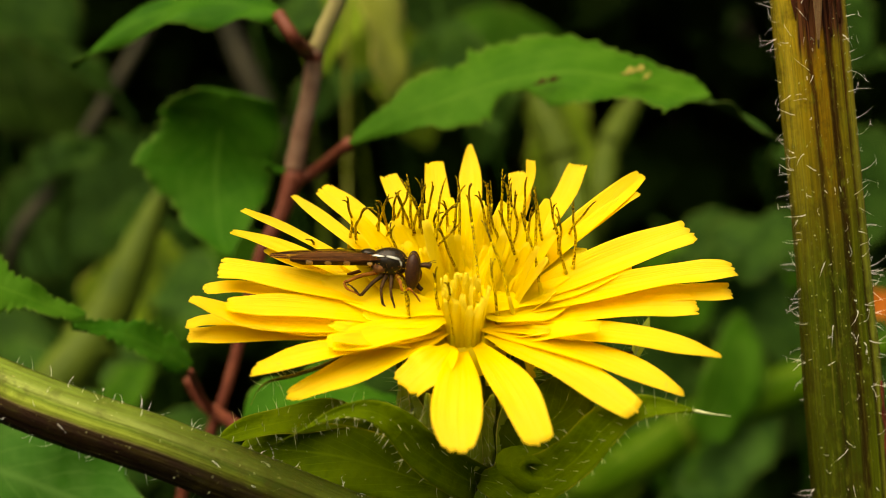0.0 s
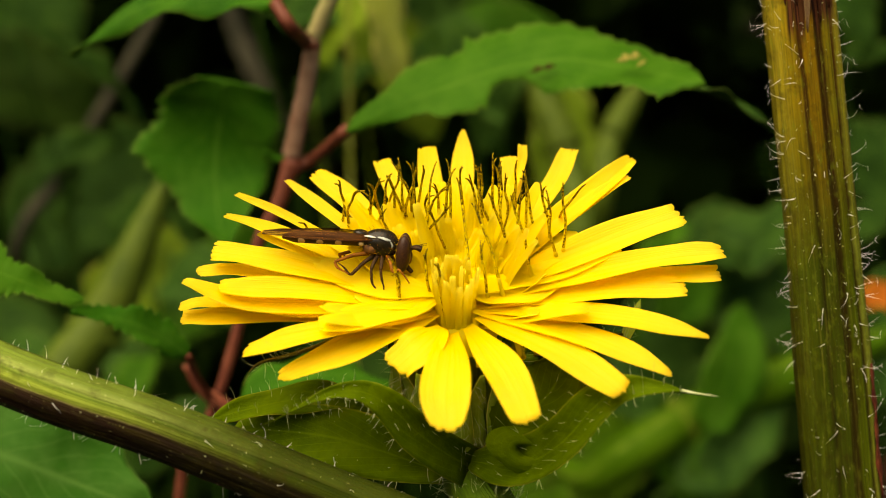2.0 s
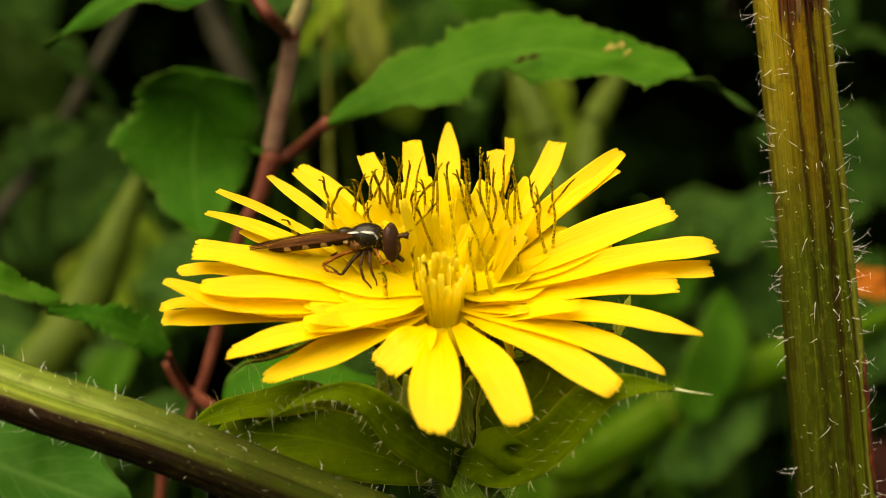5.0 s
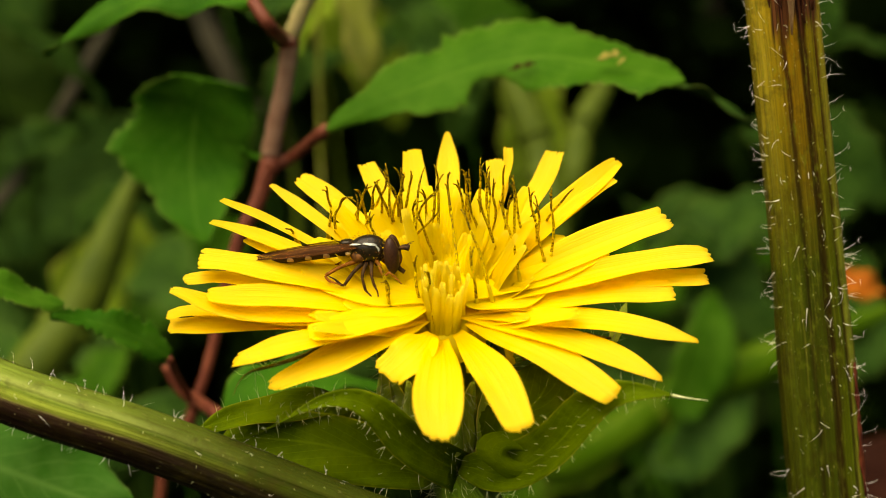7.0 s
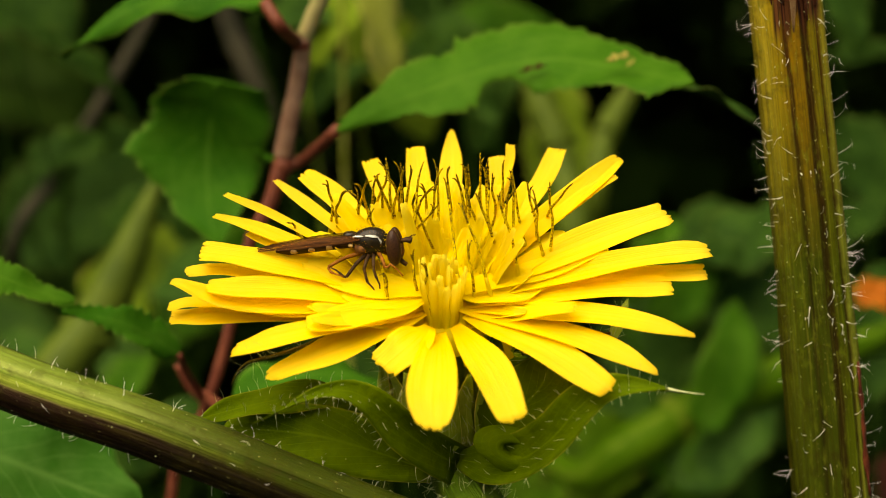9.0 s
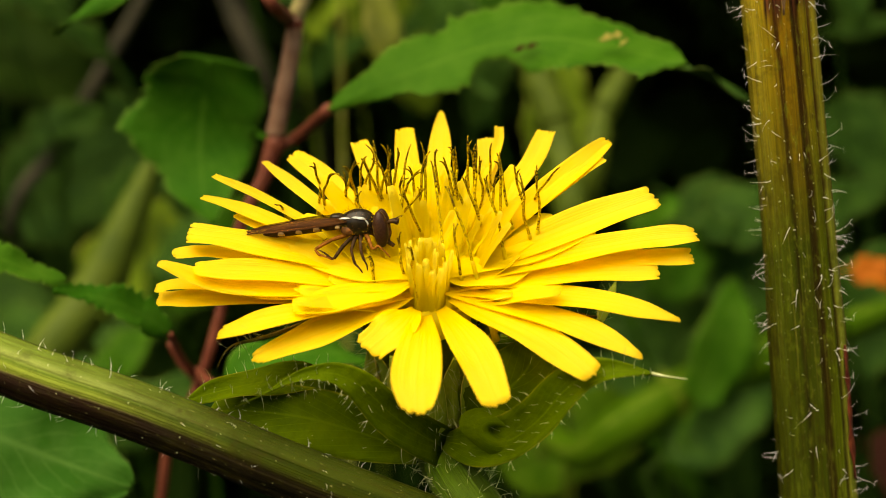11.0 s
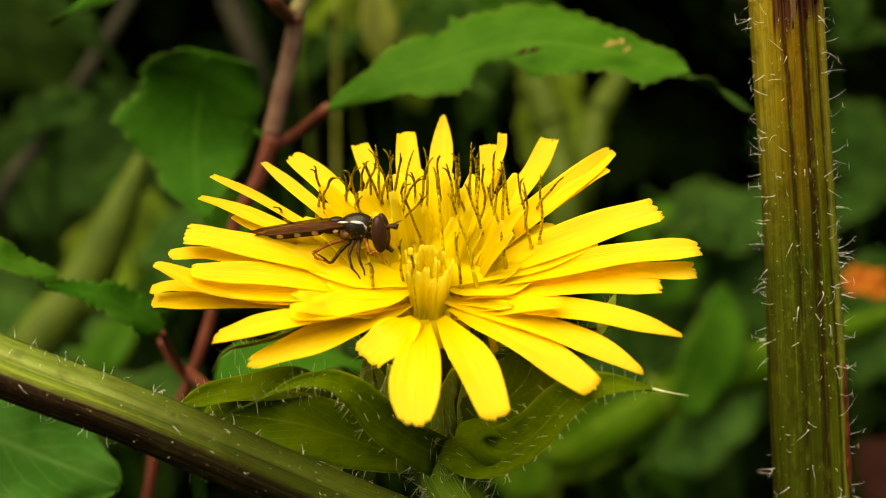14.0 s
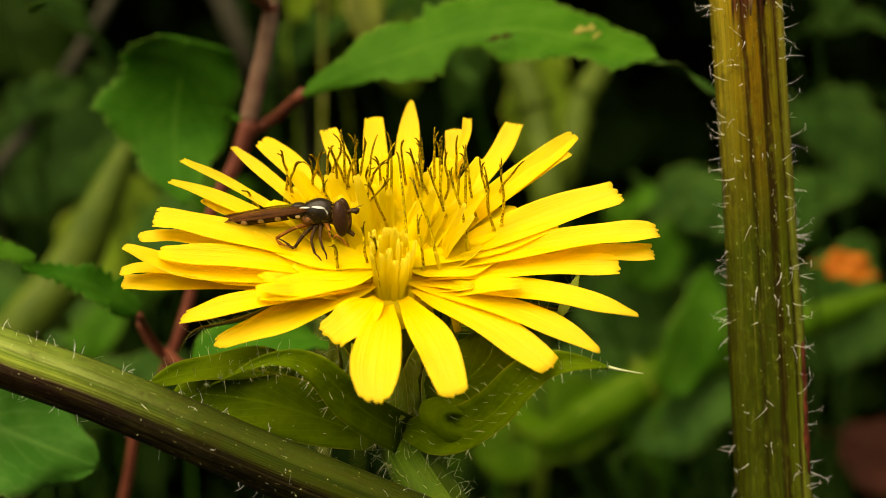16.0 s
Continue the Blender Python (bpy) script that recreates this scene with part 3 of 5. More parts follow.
for i in range(11):
    inner_floret(38 + 104 * (i + rng.uniform(0, 0.8)) / 11, rng.uniform(6.0, 7.6), rng.uniform(34, 46), rng.uniform(1.0, 1.5), 420 + i, rng.uniform(2.2, 3.0), FLORET, 0.25)
for i, az in enumerate((194, 203, 347, 356)):
    inner_floret(az, rng.uniform(5.6, 7.2), rng.uniform(16, 22), rng.uniform(1.4, 1.8), 440 + i, rng.uniform(0.9, 1.2), FLORET, 0.12)
# open ones of every height close behind and beside the bundle
for i in range(11):
    inner_floret(14 + 140 * (i + rng.uniform(0, 0.95)) / 11, rng.uniform(3.6, 5.6), rng.uniform(34, 54), rng.uniform(1.0, 1.5), 360 + i, rng.uniform(1.2, 2.2))
# the crowded floret bases round it
v, f, u = ball((0, 0.5, -0.7), 2.5, 2.5, 1.3, 20, 32)
part("receptacle", v, f, FLORET, flower, uvs=u)


def style(base, tip, seed, curl=1.0, r0=0.097):
    """A style: a pollen-dusted anther tube, dark, with two curling stigma arms."""
    r = random.Random(seed)
    b, t = Vector(base), Vector(tip)
    ax = (t - b).normalized()
    side = ax.cross(Vector((0, 1, 0))).normalized()
    bend = side * r.uniform(-0.24, 0.24) + Vector((0, r.uniform(-0.2, 0.2), 0))
    mid = b.lerp(t, 0.45) + bend
    top = b.lerp(t, 0.76)
    v, f, u = tube([b - ax * 1.4, b, mid, top], lambda v: r0 * (1.15 + 0.06 * math.sin(9 * v)) * (1 - 0.4 * v), 16, 7, wob=0.1, seed=seed)
    st = part("style", v, f, STYLE, flower, uvs=u)
    v, f, u = tube([b - ax * 4.2, b - ax * 2.2, b - ax * 0.6, b.lerp(mid, 0.3)], lambda v: r0 * (2.3 - 1.15 * v), 14, 8, wob=0.15, seed=seed)
    part("floret_tube", v, f, FLORET, st, "yellow tube", u)
    ln = (t - top).length + 0.3
    lean = side * r.uniform(-0.5, 0.5) * curl + Vector((0, r.uniform(-0.4, 0.4), 0))
    split = r.uniform(0.04, 0.2)
    for s in (-1, 1):
        w = lean * r.uniform(0.6, 1.1) + side * (s * split)
        k = ln * r.uniform(0.7, 1.15)
        v, f, u = tube([top - ax * 0.05, top + ax * k * 0.45 + w * 0.12, top + ax * k * 0.8 + w * 0.45, top + ax * k * 0.95 + w * r.uniform(0.7, 1.15)],
                       lambda v: r0 * (0.7 - 0.34 * v), 9, 5, wob=0.15, seed=seed)
        part("stigma_arm", v, f, STIGMA, st, uvs=u)


style((-6.50, 6.36, 1.80), (-6.25, 4.85, 6.00), 1)
style((-6.02, 5.91, 1.80), (-5.49, 4.02, 6.00), 2, 1.4)
style((-5.33, 7.03, 1.80), (-4.04, 4.67, 6.30), 3, 1.6)
style((-4.43, 6.58, 1.80), (-3.62, 4.95, 6.30), 4, 1.5)
style((-4.13, 7.31, 1.80), (-2.82, 5.10, 6.50), 5, 1.6)
style((-2.91, 5.64, 1.80), (-2.08, 4.75, 6.80), 6, 1.4)
style((-2.59, 5.91, 1.80), (-1.53, 5.20, 6.80), 7, 1.4)
style((-2.26, 5.37, 1.80), (-0.77, 3.43, 6.40), 8, 1.6)
style((-1.69, 2.98, 2.00), (-1.22, 4.44, 7.00), 9)
style((-0.35, 3.23, 2.20), (-1.28, 1.77, 6.20), 10, 1.3)
style((-0.22, 4.02, 2.00), (-0.18, 5.00, 7.00), 11, 0.6)
style((0.95, 0.24, 2.00), (0.28, 3.62, 7.00), 12, 0.7)
style((2.55, 0.24, 2.00), (1.08, 1.81, 6.60), 13, 0.8)
style((2.10, 3.50, 2.00), (1.42, 3.05, 6.40), 14, 0.8)
style((3.01, 4.02, 2.00), (2.55, 4.94, 6.60), 15, 0.7)
style((3.21, 2.98, 2.00), (1.89, 2.76, 6.60), 16, 0.8)
style((4.05, 3.50, 2.00), (3.95, 4.22, 6.60), 17, 0.7)
style((4.20, 1.47, 2.00), (3.02, 2.76, 6.60), 18, 0.8)
style((4.80, 3.50, 2.00), (3.85, 5.06, 6.60), 19, 0.7)
style((5.74, 2.98, 2.00), (5.05, 2.52, 6.40), 20, 0.7)
style((6.07, 3.24, 2.00), (5.89, 3.59, 6.40), 21, 0.6)
style((5.94, 6.47, 1.80), (6.88, 4.19, 6.00), 22, 0.8)
style((-0.62, -0.92, 1.40), (-0.78, -0.91, 4.60), 23, 0.7)
style((2.43, 6.19, 2.00), (2.14, 6.08, 6.60), 24, 0.6)
style((1.44, 6.75, 2.00), (1.35, 5.74, 6.60), 25, 0.5)
style((3.79, 6.19, 2.00), (3.35, 5.51, 6.60), 26, 0.6)
style((-2.79, -0.44, 1.00), (-2.93, -0.34, 3.60), 27, 0.6)
style((-8.30, 5.91, 1.60), (-8.46, 5.13, 3.00), 29, 1.2)
style((0.72, 6.19, 2.00), (0.26, 5.36, 6.40), 30, 0.5)
style((2.80, 5.64, 2.00), (2.82, 4.52, 6.40), 31, 0.7)
style((-3.78, 4.56, 1.60), (-4.00, 3.89, 4.60), 32, 0.9)
style((-4.87, 6.19, 1.60), (-4.54, 4.23, 5.60), 34, 1.6)
style((-3.34, 6.19, 1.60), (-3.30, 4.44, 6.20), 35, 1.6)
style((-2.47, 6.47, 1.80), (-2.50, 4.25, 6.40), 36, 1.5)
style((-1.87, 5.37, 1.80), (-0.26, 2.84, 5.60), 37, 1.2)
style((1.83, 5.37, 1.80), (0.86, 4.80, 6.40), 38, 0.8)
style((5.44, 4.29, 1.80), (4.72, 4.00, 6.20), 39, 0.7)
style((3.47, 4.29, 1.80), (3.66, 4.02, 6.00), 40, 0.7)
style((1.80, 0.02, 1.60), (1.37, 0.28, 4.80), 41, 0.6)
style((-1.22, 0.26, 1.40), (-1.57, 0.32, 4.40), 42, 0.6)
style((-0.74, 5.91, 1.80), (-0.91, 4.89, 5.60), 33, 1.2)
style((-2.96, -0.16, 1.90), (-3.23, 0.26, 4.00), 44, 0.5)
style((-2.45, 5.64, 2.00), (-3.02, 5.74, 6.60), 46, 1.6)
style((-2.69, 6.19, 2.00), (-3.69, 5.07, 6.30), 47, 1.7)
style((-2.27, 6.08, 2.00), (-2.21, 5.20, 6.80), 48, 1.5)
style((-1.87, 5.64, 2.00), (-1.53, 4.07, 5.60), 49, 1.4)
style((-4.18, 7.03, 1.80), (-4.57, 5.15, 5.80), 50, 1.7)
style((-0.84, 5.09, 2.00), (-0.25, 4.50, 6.60), 51, 0.9)
style((1.97, 5.09, 2.00), (1.48, 5.06, 6.60), 52, 0.8)
style((2.80, 5.64, 2.00), (2.42, 5.34, 6.60), 53, 0.8)

# green cup under the rays: pointed phyllaries
for i in range(20):
    a = 2 * math.pi * i / 20 + 0.1
    d = Vector((math.cos(a), math.sin(a), 0))
    o = 0.35 if i % 2 else 0.0
    ln = rng.uniform(0.9, 1.15)
    pts = [d * 1.2 + Vector((0, 0, -8.0)), d * (3.3 + o) + Vector((0, 0, -6.6)), d * (3.2 + o) + Vector((0, 0, -3.6)), d * (3.5 + o) * ln + Vector((0, 0, -0.9))]
    v, f, u = blade(pts, lambda v: 0.75 * math.sin(math.pi * min(0.96, 0.2 + 0.75 * v)), -d, 0.3, 10, 4, 0.15, seed=i)
    ph = part("phyllary", v, f, PHYLLARY, flower, uvs=u)
    hs = []
    for k in range(16):
        t = rng.uniform(0.2, 0.95)
        p = spline(pts, 20)[int(t * 20)]
        hs.append(hair(p + d.cross(Vector((0, 0, 1))) * rng.uniform(-0.4, 0.4), d + Vector((0, 0, rng.uniform(-0.4, 0.4))), rng.uniform(0.5, 1.2), 0.016, rng.uniform(-0.3, 0.3), rng))
    v, f, u = joined(hs)
    part("bristles", v, f, HAIR_GREEN, ph, kind="stuff")


def bract(pts, wide, up, seed, cup=0.35, bristles=60, wave=0.25, tipv=0.55, taper=0.8, root=0.35, material=None):
    v, f, u = blade(pts, lambda v: wide * (root + (1 - root) * math.sin(math.pi * min(1, v / tipv) / 2)) * (1 if v < tipv else max(0.03, math.cos((v - tipv) / (1 - tipv) * math.pi / 2) ** taper)),
                    up, cup, 22, 8, 0.22, wave=wave, seed=seed)
    b = part("bract", v, f, material or BRACT, flower, uvs=u)
    r = random.Random(seed)
    hs = []
    for k in range(bristles):
        i, e = r.randrange(1, 22), r.choice((0, 0, 8, 8, 2, 4, 6))
        p, q = v[i * 9 + e], v[i * 9 + 4]
        nr = (v[i * 9 + 4] - v[23 * 9 + i * 9 + 4]).normalized()
        way = (p - q) * (1.0 if e in (0, 8) else 0.0) + nr * r.choice((1, -1, 1)) * r.uniform(0.3, 1)
        hs.append(hair(p, way, r.uniform(0.25, 0.85) * (1.5 if r.random() < 0.15 else 1), 0.016, r.uniform(-0.4, 0.4), r))
    hv, hf, hu = joined(hs)
    part("bristles", hv, hf, HAIR_GREEN, b, kind="stuff")


bract([(0.97, -3.66, -7.59), (-0.61, -4.62, -5.34), (-2.05, -4.97, -3.44), (-2.86, -4.99, -2.27), (-3.72, -4.92, -1.32), (-4.84, -4.92, -0.64), (-6.05, -5.23, -0.39), (-7.10, -5.72, -0.39), (-8.23, -6.38, -0.61), (-9.82, -6.97, -1.09)], 1.15, (-0.30, -0.55, 0.78), 71, 0.35, 130, 0.1, 0.1, 1.9, 1.0)
bract([(-4.09, -1.25, -5.97), (-5.61, -1.50, -4.62), (-7.40, -2.07, -3.70), (-9.47, -2.74, -3.43), (-11.51, -3.46, -3.40), (-13.25, -4.05, -3.53)], 0.95, (0.00, -0.3, 0.95), 72, 0.2, 90)
bract([(0.95, -3.79, -6.91), (2.58, -4.98, -6.00), (4.29, -5.74, -4.84), (5.86, -5.92, -3.05), (6.96, -5.69, -1.37), (8.11, -5.44, -0.34), (9.35, -5.48, 0.12), (10.76, -5.57, 0.17), (11.87, -5.74, 0.10)], 1.35, (-0.35, -0.45, 0.85), 73, 0.4, 170, 0.12, 0.2, 1.1)
v, f, u = tube([(11.54, -5.67, 0.11), (12.29, -5.83, 0.06), (13.36, -6.02, 0.05)], lambda v: 0.1 - 0.085 * v, 8, 6)
part("spine", v, f, HAIR_GREEN, flower, "pale spine at a bract tip", u)
bract([(1.38, -2.74, -8.03), (2.64, -3.41, -5.54), (4.10, -3.31, -3.71), (5.52, -2.05, -2.83), (6.40, 1.00, -2.88)], 2.1, (-0.20, -0.75, 0.67), 74, 0.25, 60)
bract([(-0.60, -3.84, -7.84), (-3.69, -3.95, -6.12), (-6.74, -3.73, -5.13), (-9.83, -3.37, -4.98), (-12.35, -3.09, -5.27)], 1.75, (0.10, -0.69, 0.75), 75, 0.2, 70, 0.25, 0.4, 0.5)
bract([(1.17, 0.89, -12.38), (2.29, 3.73, -11.87), (3.10, 6.65, -11.26), (5.44, 9.43, -10.84)], 2.4, (0.10, 1.00, 0.02), 76, 0.2, 20)
# the pouch where the margins of two bracts are rolled in round a small hole
def pouch(centre, facing, sx, sy):
    n = Vector(facing).normalized()
    side = n.cross(Vector((0, 0, 1))).normalized()
    rise = side.cross(n)
    verts, faces, uvs = [], [], []
    prof = ((2.2, -0.55), (1.9, -0.3), (1.55, -0.14), (1.2, -0.05), (0.85, -0.03), (0.64, -0.12), (0.5, -0.4), (0.4, -0.9), (0.3, -1.6), (0.02, -1.8))
    m = 28
    for k, (rad, h) in enumerate(prof):
        for j in range(m):
            a = 2 * math.pi * j / m
            w = rad * (1 + (0.12 * math.sin(2 * a + 0.6) + 0.07 * math.sin(3 * a)) * min(1, rad))
            verts.append(Vector(centre) + side * (sx * w * math.cos(a)) + rise * (sy * w * math.sin(a)) + n * (h + (0.12 * math.cos(a) - 0.1 * math.sin(a)) * rad))
            uvs.append((0.1 + 0.3 * j / m, k / 9))
    for k in range(len(prof) - 1):
        for j in range(m):
            a, b = k * m + j, k * m + (j + 1) % m
            faces.append((a, b, b + m, a + m))
    part("rolled_margin", verts, faces, BRACT, flower, "rolled bract margin round a dark hole", uvs)


pouch((3.8, -5.45, -4.5), (-0.1, -0.8, 0.6), 0.9, 0.6)
# a dry, narrow bract under the rays, ending in a thread, with long hairs
DRYING = leaf_material("drying bract", (0.09, 0.075, 0.012), (0.17, 0.16, 0.03), (0.13, 0.05, 0.02), 0.6, 0.3, 2500)
DRY_BRACT = [(-6.29, -1.28, -0.06), (-7.75, -2.42, 0.07), (-9.11, -3.43, 0.38), (-10.06, -3.96, 0.51), (-10.61, -4.40, 0.24), (-10.92, -4.89, -0.27)]
v, f, u = tube(DRY_BRACT, lambda v: 0.02 + 0.17 * max(0, 1 - 1.25 * v) ** 0.7, 30, 8, flat=0.5)
dry = part("bract", v, f, DRYING, flower, "thin drying bract with long hairs", u)
v, f, u = hairs_on_rod(DRY_BRACT, lambda v: 0.1, 26, 1.3, 0.013, 12, (0.1, 0.75), 0.3, 0.0)
part("bristles", v, f, HAIR_GREEN, dry, kind="stuff")
bract([(4.06, 0.60, -0.88), (7.11, 0.04, -0.80), (9.50, -0.56, -0.77)], 0.3, (0.00, -0.02, 1.00), 78, 0.2, 26, 0.1, 0.35, material=PHYLLARY)
bract([(9.74, 1.94, -3.29), (10.39, 3.46, -2.89), (11.13, 5.40, -2.78)], 0.35, (0.00, -0.6, 0.80), 81, 0.2, 20, 0.05, 0.4, material=PHYLLARY)
bract([(4.50, 0.81, -3.14), (6.66, 1.03, -1.99), (9.35, 0.38, -1.18)], 0.4, (0.00, -0.3, 0.95), 82, 0.3, 40, 0.1, 0.4, material=DRYING)
STALK = [(0.77, 0.68, -9.27), (1.03, -2.42, -9.29), (1.89, -5.25, -8.93), (3.61, -8.02, -9.34)]
v, f, u = tube(STALK, lambda v: 1.9 - 0.5 * v, 16, 14, 7, 0.05)
stk = part("stalk", v, f, STALK_GREEN, flower, uvs=u)
v, f, u = hairs_on_rod(STALK, lambda v: 1.9 - 0.5 * v, 260, 0.9, 0.024, 5)
part("bristles", v, f, HAIR_GREEN, stk, kind="stuff")


# ---- the bristly stems of the same plant ----
UPRIGHT = [(20.9, 4.0, 20.0), (21.4, 4.5, 14.7), (23.2, 5.8, 0.2), (24.9, 7.2, -15.3), (29.0, 10, -60), (38, 18, -300)]


def upright_radius(v):
    return 2.1 + 0.22 * min(1, max(0, (v - 0.38) / 0.2)) + 0.9 * max(0, v - 0.6)


stem = thing("hairy_weed", "upright ribbed olive stem with white hairs, torn brown top", "plant")
v, f, u = tube(UPRIGHT, upright_radius, 150, 96, 13, 0.015, wob=0.03, grooves=((0.147, 0.012, 0.07), (0.225, 0.016, 0.09), (0.306, 0.012, 0.08), (0.4, 0.015, 0.05), (0.08, 0.012, 0.05)))
part("stalk", v, f, STEM, stem, uvs=u)
v, f, u = hairs_on_rod(UPRIGHT, upright_radius, 580, 0.98, 0.019, 9, (0.0, 0.68), 0.0, 0.25, 0.25)
part("hairs", v, f, HAIR, stem, kind="stuff")
v, f, u = hairs_on_rod(UPRIGHT, upright_radius, 420, 0.13, 0.04, 10, (0.05, 0.68), 0.0, 0.0)
part("stubble", v, f, HAIR_GREEN, stem, kind="stuff")

FLUSH = plain_material("dark red bruised skin", (0.05, 0.01, 0.006), (0.14, 0.035, 0.014), 1500, 0.5, 0.4, spec=0.1)
for z0, z1, wd in ((-7.8, -11.4, 0.26), (-11.0, -16.0, 0.36)):
    pts = []
    for k in range(5):
        z = z0 + (z1 - z0) * k / 4
        x, y = 23.2 + (0.2 - z) * 0.11, 5.8 + (0.2 - z) * 0.09
        pts.append(Vector((x, y, z)) + Vector((0.8, -0.6, 0)) * (2.4 + 0.015 * k))
    v, f, u = blade(pts, lambda v: wd * math.sin(math.pi * (0.06 + 0.88 * v)), (0.8, -0.6, 0), -0.2, 16, 4, 0.12, wave=0.06, seed=3)
    part("red_bruise", v, f, FLUSH, stem, "dark red bruised strip", u)
for k in range(5):
    a = radians(58 + 17 * k)
    n = Vector((math.cos(a), -math.sin(a), 0))
    low = rng.uniform(11.8, 13.4)
    pts = [Vector((21.75 - 0.105 * (low - 11.5) , 4.75, low)) + n * 2.2, Vector((21.3, 4.45, 15.5)) + n * 2.34, Vector((20.9, 4.0, 20.0)) + n * rng.uniform(2.1, 2.5), Vector((20.5, 3.7, 23.5)) + n * rng.uniform(2.1, 3.0)]
    v, f, u = blade(pts, lambda v: 0.4 * (0.12 + 0.88 * min(1, v * 1.6)), n, 0.1, 20, 5, 0.12, wave=0.08, seed=k)
    part("withered_strip", v, f, TORN, stem, "dark brown withered strip", u)
v, f, u = blade([(21.35, 2.2, 11.4), (21.15, 1.95, 15.5), (20.8, 1.8, 20.0)], lambda v: 0.04 + 0.34 * min(1, v * 2), (0, -1, 0), 0.2, 12, 6, 0.1)
part("pith", v, f, PITH, stem, "pale exposed pith", u)

SLANT = [(-75, 8, 14), (-40, 0, -0.6), (-22.9, -3.5, -7.4), (-14, -3.9, -10.5), (-5.4, -4.0, -13.9), (6, -3.2, -18.6), (14, -2, -24), (20, -0.5, -34), (26, 3, -60), (28, 8, -140), (28, 10, -300)]


def slant_radius(v):
    return 1.55 + 0.9 * max(0, v - 0.6)


branch = thing("hairy_weed", "slanting ribbed green stem with white bristles, brown underside with painted shade", "plant")
v, f, u = tube(SLANT, slant_radius, 180, 72, 11, 0.012, wob=0.03, grooves=((0.184, 0.014, 0.05), (0.264, 0.014, 0.04), (0.1, 0.014, 0.03), (0.36, 0.015, 0.05)))
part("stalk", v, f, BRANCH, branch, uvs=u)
v, f, u = hairs_on_rod(SLANT, slant_radius, 400, 0.66, 0.016, 21, (0.08, 0.6), 0.0, 0.1, 0.72)
part("hairs", v, f, HAIR, branch, kind="stuff")
v, f, u = hairs_on_rod(SLANT, slant_radius, 260, 0.12, 0.035, 22, (0.08, 0.6), 0.0, 0.0)
part("stubble", v, f, HAIR_GREEN, branch, kind="stuff")


# ---- leaves behind ----
def leaf_half(wide, teeth, depth, seed, base=0.5):
    r = random.Random(seed)
    ph = [r.uniform(0.5, 1) for _ in range(60)]

    def half(v):
        w = wide * (math.sin(math.pi * min(1, max(0.0, v)) ** base) ** 0.75 + 0.02)
        w *= 1 + 0.1 * math.sin(13 * v + seed) + 0.05 * math.sin(29 * v + 2 * seed)
        k = v * teeth
        return max(0.05, w * (1 - depth * ph[int(k) % 60] * (k % 1)))
    return half


def edged(left, right, teeth=0.05, count=26, seed=1):
    """Half widths of an uneven leaf: knots (v, width) for each side, with small blunt teeth."""
    r = random.Random(seed)
    ph = [r.uniform(0.2, 1) for _ in range(2 * count + 2)]

    def at(knots, v, k0):
        for (v0, w0), (v1, w1) in zip(knots, knots[1:]):
            if v <= v1:
                break
        w = w0 + (w1 - w0) * min(1, max(0, (v - v0) / max(1e-6, v1 - v0)))
        k = v * count
        return max(0.03, w * (1 - teeth * ph[k0 + int(k)] * (1 - abs(2 * (k % 1) - 1) ** 2)))
    return lambda v: (at(left, v, 0), at(right, v, count))


def leaf(name, label, pts, wide, up, material, teeth=14, depth=0.12, seed=0, cup=0.15, base=0.75, wave=0.8, petiole=None, pmat=None, n=44, thick=0.3, group="", stalk=0.5, half=None):
    ob = thing(name, label, "leaf", group=group)
    v, f, u = blade(pts, half or leaf_half(wide, teeth, depth, seed, base), up, cup, n, 10, thick, wave=wave, seed=seed)
    part("blade", v, f, material, ob, uvs=u)
    lift = Vector(up).normalized() * -0.25
    v, f, u = tube([Vector(p) + lift for p in pts], lambda v: 0.3 - 0.2 * v, 24, 6)
    part("midrib", v, f, material, ob, uvs=u)
    if petiole:
        v, f, u = tube(petiole, lambda v: stalk, 10, 8)
        part("petiole", v, f, pmat or TWIG, ob, uvs=u)
    return ob


broad_leaf = leaf("bramble_leaf", "broad toothed green leaf arching from a reddish twig", [(-7.17, 26.00, 8.25), (-3.68, 27.50, 10.05), (0.27, 28.50, 11.66), (4.28, 29.00, 13.06), (9.58, 28.50, 13.88), (13.64, 26.00, 13.08), (16.96, 23.00, 11.82), (19.36, 21.00, 11.07)], 4.6, (0.15, -0.75, 0.65), LEAF, 9, 0.26, 3, -0.1, 0.75, 0.25,
     [(-12.36, 30.98, 5.27), (-10.15, 31.51, 6.44), (-7.08, 26.00, 8.16)], n=110,
     half=edged([(0.0, 0.05), (0.042, 0.95), (0.125, 1.6), (0.167, 2.1), (0.208, 3.05), (0.25, 4.05), (0.333, 4.05), (0.38, 3.85), (0.4, 5.5), (0.5, 5.75), (0.575, 5.8), (0.62, 4.6), (0.667, 4.25), (0.708, 3.85), (0.75, 3.65), (0.833, 3.6), (0.875, 2.95), (0.917, 2.2), (0.958, 1.2), (1.0, 0.05)],
                [(0.0, 0.5), (0.083, 0.75), (0.125, 1.2), (0.208, 1.8), (0.25, 2.9), (0.292, 3.05), (0.333, 3.7), (0.375, 3.6), (0.395, 2.4), (0.44, 1.2), (0.49, 1.4), (0.53, 3.3), (0.583, 3.85), (0.667, 4.25), (0.708, 3.7), (0.75, 3.35), (0.833, 2.6), (0.9, 3.1), (0.908, 2.3), (0.92, 2.6), (0.935, 1.2), (0.96, 0.9), (1.0, 0.05)], 0.18, 30, 3))
